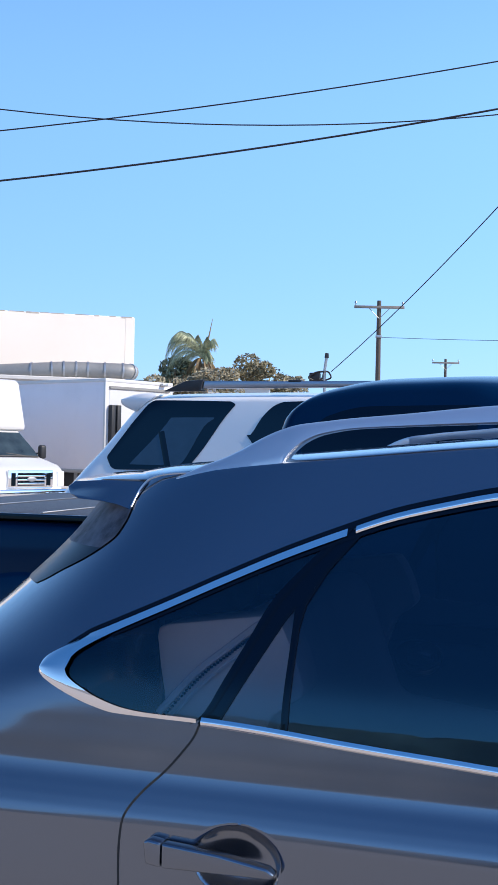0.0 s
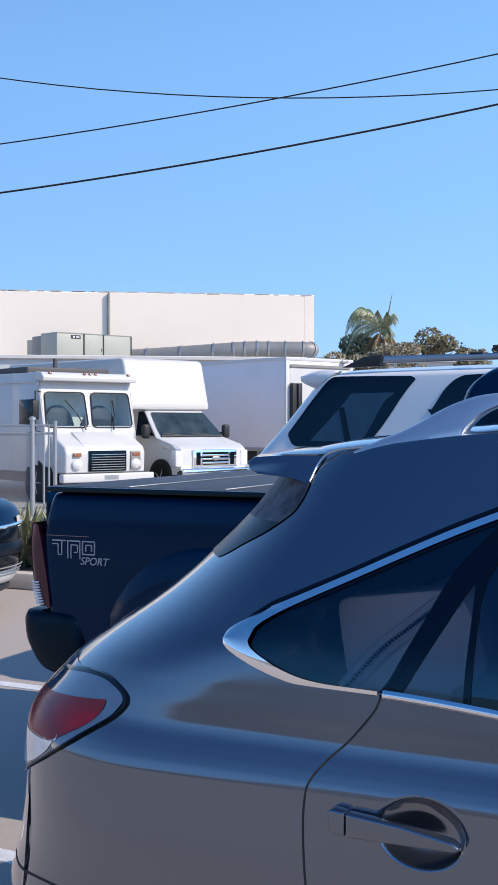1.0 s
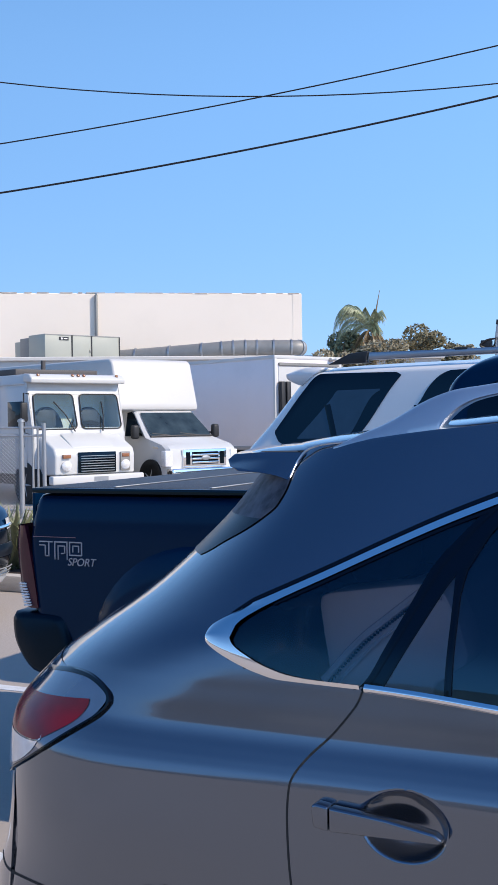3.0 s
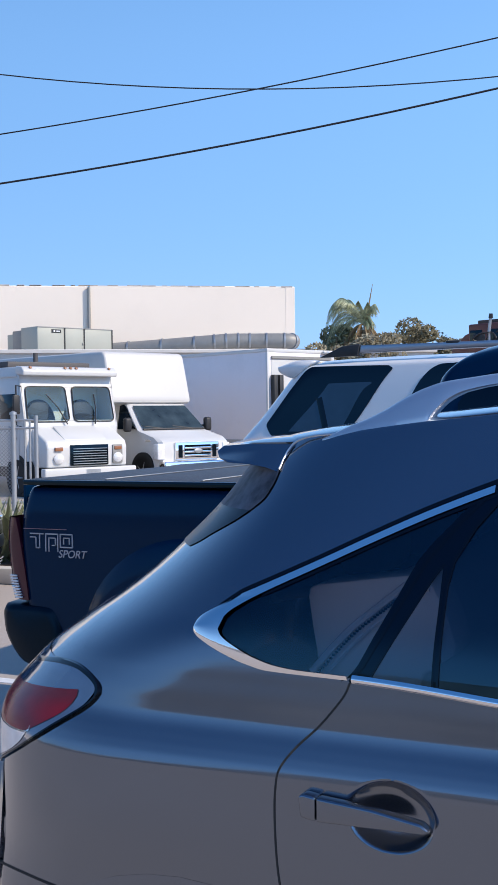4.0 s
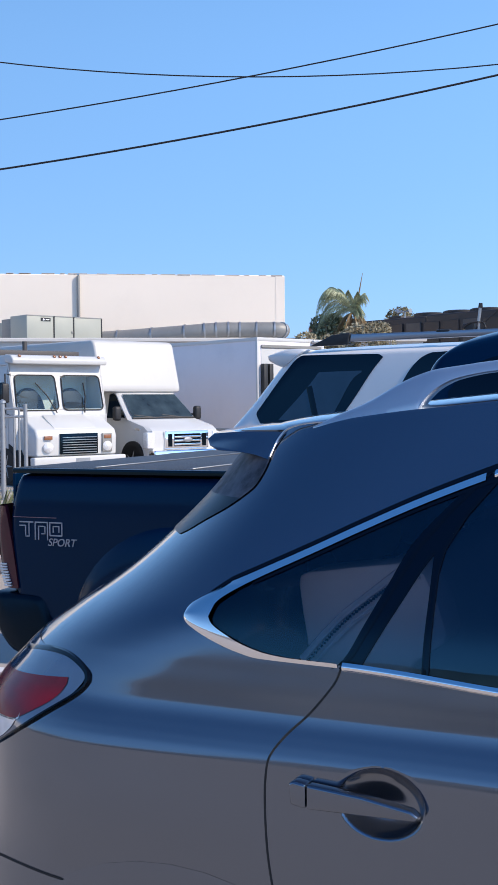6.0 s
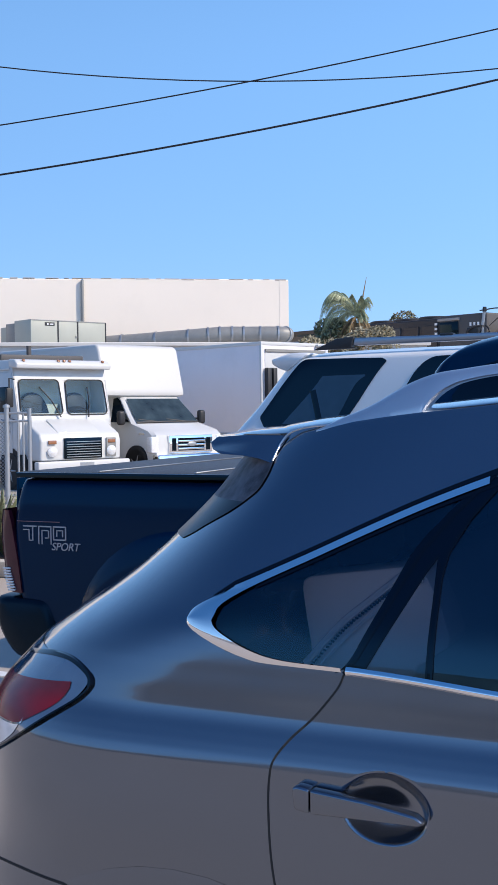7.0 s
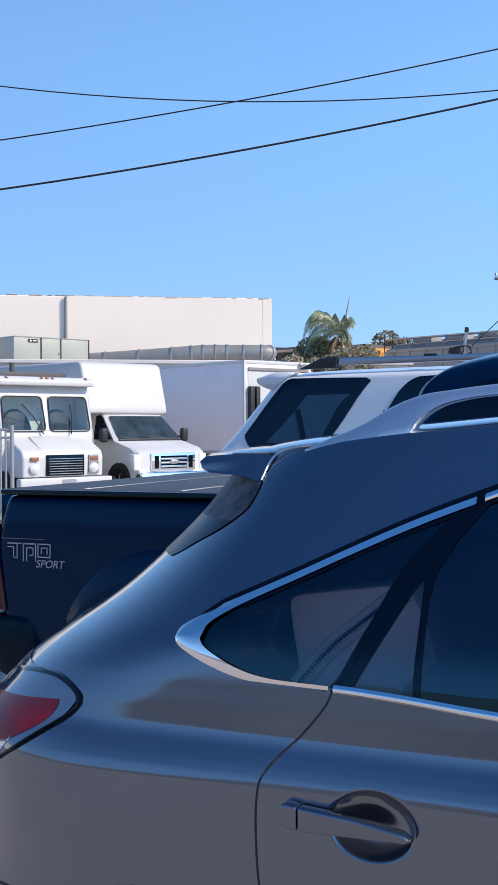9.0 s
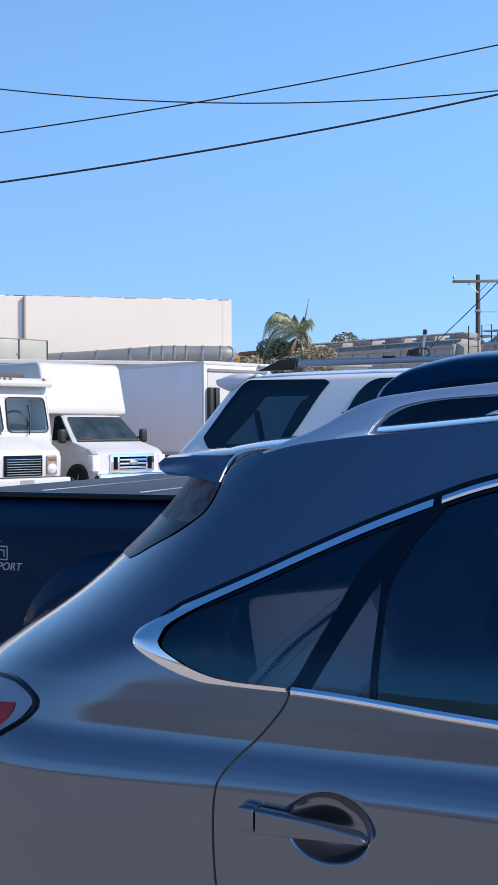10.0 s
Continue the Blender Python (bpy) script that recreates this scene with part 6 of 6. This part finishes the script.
def shrub(name, x, y, z, radii, n, size, seed, material, label, category="shrub"):
    t = thing(name, pose(x, y, 0), label, category)
    rnd = random.Random(seed)
    for k in range(4):
        a = rnd.uniform(0, 2 * pi)
        part("trunk" if k == 0 else "limb", tube(bmesh.new(), [(0, 0, 0), (0.1 * cos(a), 0.1 * sin(a), z * 0.55), (radii[0] * 0.45 * cos(a), radii[1] * 0.45 * sin(a), z + radii[2] * 0.3)], [0.14, 0.1, 0.02], 7),
             M["bark"], t)
    v, f = leaf_cloud((0, 0, z), radii, n, size, seed)
    me = bpy.data.meshes.new("crown")
    me.from_pydata(v, [], f)
    me.materials.append(material)
    ob = new("crown", me)
    ob.parent = t


shrub("broadleaf_tree", -17.9, 59.4, 5.27, (1.84, 1.6, 1.52), 2800, 0.12, 21, M["leaf"], "olive green broadleaf tree with a ragged crown", "tree")
shrub("bush", -12.75, 35.6, 3.7, (1.0, 0.9, 0.75), 2200, 0.075, 22, M["leaf_brown"], "dry brown-green bush beside the railway")
shrub("bush", -13.9, 35.2, 3.55, (1.1, 0.9, 0.75), 2200, 0.075, 23, M["leaf_brown"], "dry brown-green bush beside the railway")
shrub("bush", -14.8, 37.6, 4.25, (0.95, 0.8, 0.8), 2600, 0.085, 24, M["leaf_dark"], "dark green shaggy bush under the palm")
shrub("bush", -16.6, 59.9, 4.8, (1.1, 1.2, 1.2), 1700, 0.12, 25, M["leaf_brown"], "dry brown-green bush behind the railway")


# ---- beyond the end of the lot, seen mirrored in the parked cars ----
def white_house():
    t = thing("white_house", pose(-34, -3.5, 0), "low white rendered house with a flat roof", "house")
    part("wall", box(bmesh.new(), -4, 4, -5, 5, 0, 3.0, 0.04, 1), M["stucco"], t)
    part("roof", box(bmesh.new(), -4.3, 4.3, -5.3, 5.3, 3.0, 3.25, 0.03, 1), M["roofing"], t)
    for y in (-3.4, 0.2, 2.6):
        w = part("window", box(bmesh.new(), 4.0, 4.04, y, y + 1.3, 1.1, 2.2, 0.01, 1), M["white_paint"], t)
        part("pane", box(bmesh.new(), 4.03, 4.05, y + 0.08, y + 1.22, 1.18, 2.12), M["dark_glass"], w)


white_house()
for spot in ((-29.0, -8.5), (-28.0, 2.8), (-30.5, 5.6), (-27.0, -1.2)):
    copy_thing(PALM, pose(spot[0], spot[1], 0, 0, 0, spot[1] * 40))


# ---- railway ----
TRACK = Vector((-11.44, 48.73, 0))
ALONG = Vector((-0.909, 0.417, 0)).normalized()
ACROSS = Vector((ALONG.y, -ALONG.x, 0)) * -1
SPEED = 4.95
RAIL_TOP = 1.5
TURN = math.degrees(math.atan2(ALONG.y, ALONG.x))


def rails():
    m = Matrix.Translation(TRACK) @ pose(0, 0, 0, 0, 0, TURN)
    bm = bmesh.new()
    # local x along the line, local y to its left; the near side of the cars is y = 0, the line's middle at y = -1.5
    prism(bm, [(2.4, 0.0), (0.4, 1.3), (-3.4, 1.3), (-5.4, 0.0)], -160, 160, "x")
    ob = part("embankment", bm, M["ballast"], smooth=0)
    ob.matrix_basis = m
    tagged(ob, "low gravel railway embankment", "railway", kind="structure")
    for y in (-0.78, -2.22):
        ob = part("rail_track", box(bmesh.new(), -160, 160, y - 0.035, y + 0.035, 1.31, RAIL_TOP, 0.01, 1), M["steel"])
        ob.matrix_basis = m
        tagged(ob, "steel railway rail on the embankment", "rail", kind="structure")


rails()


def at_line(s):
    return Matrix.Translation(TRACK + ALONG * s) @ pose(0, 0, 0, 0, 0, TURN)


def bogie(t, x, r=0.5):
    part("bogie_frame", box(bmesh.new(), x - 1.5, x + 1.5, -2.6, -0.4, RAIL_TOP + 0.35, RAIL_TOP + 0.75, 0.05), M["loco_dark"], t)
    for dx in (-1.0, 1.0):
        for y in (-0.78, -2.22):
            part("rail_wheel", lathe(bmesh.new(), [(-0.07, r), (0.07, r - 0.01), (0.07, 0.1)], (x + dx, y, RAIL_TOP + r), (0, 1, 0), 24), M["steel"], t)


def locomotive():
    """Local x forward (the way it runs), its nose at x = 0."""
    t = thing("locomotive", at_line(-16.5), "dark weathered diesel locomotive with a red nose and yellow rear", "locomotive")
    z0, Y0, Y1 = RAIL_TOP, -3.0, -0.02
    yc = -1.5
    part("deck", box(bmesh.new(), -22, -0.2, -2.95, -0.05, z0 + 1.15, z0 + 1.6, 0.04), M["loco_dark"], t)
    nose = [(-3.0, z0 + 1.6), (0.0, z0 + 1.6), (-0.1, z0 + 3.1), (-0.9, z0 + 3.75), (-1.4, z0 + 3.9), (-3.0, z0 + 4.0)]
    part("nose", prism(bmesh.new(), nose, -2.6, -0.4, "y", 0.08, 3), M["loco_red"], t, "faded red sloped nose")
    part("cab", box(bmesh.new(), -3.6, -1.4, -2.95, -0.05, z0 + 1.6, z0 + 4.18, 0.08, 3), M["loco_red"], t)
    part("cab_roof_box", box(bmesh.new(), -3.4, -1.7, -2.4, -0.35, z0 + 4.14, z0 + 4.36, 0.05), M["loco_dark"], t, "dark box on the cab roof")
    for x in (-3.2, -2.2):
        part("cab_window", box(bmesh.new(), x, x + 0.7, -0.07, -0.03, z0 + 3.2, z0 + 3.9, 0.02), M["dark_glass"], t)
    # long hood in three heights
    part("hood", box(bmesh.new(), -9.2, -3.6, -2.65, -0.3, z0 + 1.6, z0 + 4.25, 0.08, 3), M["loco_dark"], t, "dark engine hood")
    part("hood", box(bmesh.new(), -14.8, -9.25, -2.65, -0.22, z0 + 1.6, z0 + 4.28, 0.08, 3), M["loco_dark"], t, "dark engine hood")
    part("radiator_section", box(bmesh.new(), -17.6, -14.85, -2.85, -0.12, z0 + 1.6, z0 + 4.35, 0.08, 3), M["loco_grey"], t, "grey louvred section")
    random.seed(6)
    for k in range(9):
        x = -4.6 - k * 1.15
        part("hood_door", box(bmesh.new(), x - 0.9, x, -0.31 if x > -9 else -0.23, -0.19 if x > -9.2 else -0.16, z0 + 2.9, z0 + 3.95, 0.015, 1), M["loco_dark"] if k % 3 else M["loco_grey"], t)
    part("recess", box(bmesh.new(), -6.9, -5.0, -0.3, -0.24, z0 + 3.4, z0 + 4.05, 0.02), M["gloss_black"], t)
    part("louvre_window", box(bmesh.new(), -16.0, -14.9, -0.15, -0.09, z0 + 3.35, z0 + 4.05, 0.02), M["gloss_black"], t)
    part("louvre_frame", box(bmesh.new(), -16.1, -14.8, -0.16, -0.06, z0 + 4.1, z0 + 4.22, 0.02), M["hopper"], t)
    for k in range(3):
        part("stencil_mark", box(bmesh.new(), -14.75, -14.6, -0.13, -0.1, z0 + 3.5 + 0.22 * k, z0 + 3.6 + 0.22 * k), M["white_paint"], t, smooth=0)
        part("stencil_mark", box(bmesh.new(), -16.75 - 0.22 * k, -16.65 - 0.22 * k, -0.13, -0.1, z0 + 3.8, z0 + 3.95), M["white_paint"], t, smooth=0)
    # fans, horns, exhaust
    for x in (-8.4, -10.2, -11.8, -13.4):
        part("roof_fan", lathe(bmesh.new(), [(0, 0.75), (0.2, 0.75), (0.24, 0.65), (0.24, 0.0)], (x, yc, z0 + 4.24), (0, 0, 1), 28), M["loco_dark"], t)
    part("exhaust", box(bmesh.new(), -6.9, -6.1, yc - 0.4, yc + 0.4, z0 + 4.2, z0 + 4.45, 0.04), M["loco_dark"], t)
    horn = part("horn", tube(bmesh.new(), [(-7.35, -0.9, z0 + 4.2), (-7.35, -0.9, z0 + 4.55)], 0.04, 6), M["steel"], t, "cluster of air horns")
    for dx, e in ((0.0, 1), (0.12, 1), (0.06, -1)):
        part("horn_bell", tube(bmesh.new(), [(-7.4 + dx, -0.9, z0 + 4.56 + dx * 0.5), (-7.4 + dx + e * 0.3, -0.86, z0 + 4.58 + dx * 0.5), (-7.4 + dx + e * 0.42, -0.85, z0 + 4.58 + dx * 0.5)], [0.03, 0.05, 0.12], 10),
             M["steel"], horn)
    # stepped rear with flared radiator and yellow end
    part("rear_hood", prism(bmesh.new(), [(-19.6, z0 + 1.6), (-17.6, z0 + 1.6), (-17.65, z0 + 3.0), (-18.5, z0 + 4.0), (-19.6, z0 + 4.1)], -2.75, -0.2, "y", 0.05), M["loco_tan"], t)
    part("yellow_end", prism(bmesh.new(), [(-21.9, z0 + 1.6), (-19.1, z0 + 1.6), (-19.1, z0 + 3.1), (-19.9, z0 + 3.95), (-21.75, z0 + 4.0), (-21.9, z0 + 3.8)], -2.9, -0.1, "y", 0.06, 3), M["loco_yellow"], t,
         "bright yellow rear end")
    part("radiator_cap", prism(bmesh.new(), [(-21.3, z0 + 4.02), (-19.8, z0 + 4.02), (-19.95, z0 + 4.2), (-21.2, z0 + 4.22)], -2.9, -0.15, "y", 0.04), M["loco_dark"], t)
    part("number_panel", box(bmesh.new(), -21.4, -20.1, -0.12, -0.06, z0 + 3.38, z0 + 3.92, 0.02), M["loco_dark"], t, "dark panel with pale number bars")
    text_mesh("196", 0.5, M["white_paint"], t, "fleet_number", Matrix.Translation((-20.3, -0.05, z0 + 3.47)) @ pose(0, 0, 0, 90, 0, 180))
    part("handrail", tube(bmesh.new(), [(-19.2, -0.15, z0 + 4.45), (-18.0, -0.15, z0 + 4.5), (-17.2, -0.15, z0 + 4.45)], 0.03, 6), M["loco_dark"], t)
    for x in (-3.8, -18.2):
        bogie(t, x, 0.52)
    part("fuel_tank", box(bmesh.new(), -14.0, -8.0, -2.7, -0.3, z0 + 0.4, z0 + 1.2, 0.1, 3), M["loco_dark"], t)
    return t


def hopper_car(s):
    """A short covered hopper, its leading end at x = 0."""
    t = thing("covered_hopper", at_line(s), "grey weathered covered hopper rail car", "rail car", "hopper cars")
    z0, L = RAIL_TOP, 12.7
    part("side_body", prism(bmesh.new(), [(-0.55, 1.15 + z0), (-2.45, 1.15 + z0), (-2.95, 2.0 + z0), (-2.95, 3.75 + z0), (-2.3, 4.12 + z0), (-0.7, 4.12 + z0), (-0.03, 3.75 + z0), (-0.03, 2.0 + z0)], -L + 0.9, -0.5, "x", 0.03),
         M["hopper"], t)
    for e in (-0.5, -L + 0.9):
        s0 = 0.4 if e == -0.5 else -0.4
        part("end_slope", prism(bmesh.new(), [(e, z0 + 3.9), (e, z0 + 1.4), (e + s0, z0 + 3.0), (e + s0, z0 + 3.7)], -2.7, -0.25, "y", 0.02), M["hopper"], t)
    part("top_chord", box(bmesh.new(), -L + 0.9, -0.5, -0.12, 0.03, z0 + 3.66, z0 + 3.82, 0.02), M["hopper"], t)
    part("running_board", box(bmesh.new(), -L + 0.5, -0.2, -0.75, -0.2, z0 + 4.3, z0 + 4.36, 0.01, 1), M["steel"], t)
    part("running_board", box(bmesh.new(), -L + 0.5, -0.2, -2.8, -2.25, z0 + 4.3, z0 + 4.36, 0.01, 1), M["steel"], t)
    for k in range(12):
        x = -0.9 - k * 0.98
        part("side_rib", box(bmesh.new(), x - 0.05, x + 0.05, -0.07, 0.02, z0 + 2.0, z0 + 3.7, 0.01, 1), M["hopper"], t)
        part("board_bracket", tube(bmesh.new(), [(x, -0.1, z0 + 3.8), (x, -0.4, z0 + 4.32)], 0.03, 6), M["steel"], t)
    for k in range(6):
        x = -1.8 - k * 1.9
        part("roof_hatch", box(bmesh.new(), x - 0.55, x + 0.55, -1.9, -1.1, z0 + 4.1, z0 + 4.42, 0.05), M["hopper"], t)
    for y in (-0.3, -2.7):
        for e in (-0.1, -L + 0.3):
            lad = part("ladder", tube(bmesh.new(), [(e, y, z0 + 1.2), (e, y, z0 + 4.6), (e - 0.5, y, z0 + 4.6), (e - 0.5, y, z0 + 1.2)], 0.025, 6), M["loco_dark"], t)
            for k in range(8):
                part("rung", tube(bmesh.new(), [(e, y, z0 + 1.4 + 0.38 * k), (e - 0.5, y, z0 + 1.4 + 0.38 * k)], 0.018, 5), M["loco_dark"], lad)
    part("sill", box(bmesh.new(), -L + 0.1, -0.1, -2.0, -1.0, z0 + 0.85, z0 + 1.15, 0.03), M["hopper"], t)
    for x in (-1.7, -L + 1.9):
        bogie(t, x, 0.42)
    return t


loco = locomotive()
train = [(loco, -16.5)]
first = hopper_car(-38.7)
train.append((first, -38.7))
for k in range(1, 4):
    train.append((copy_thing(first, at_line(-38.7 - 13.0 * k)), -38.7 - 13.0 * k))


def motions():
    for car, s in train:
        walk(car, [(t, at_line(s + SPEED * t)) for t in (0.0, 2.5, 5.0, 7.5, 10.0)])


motions()
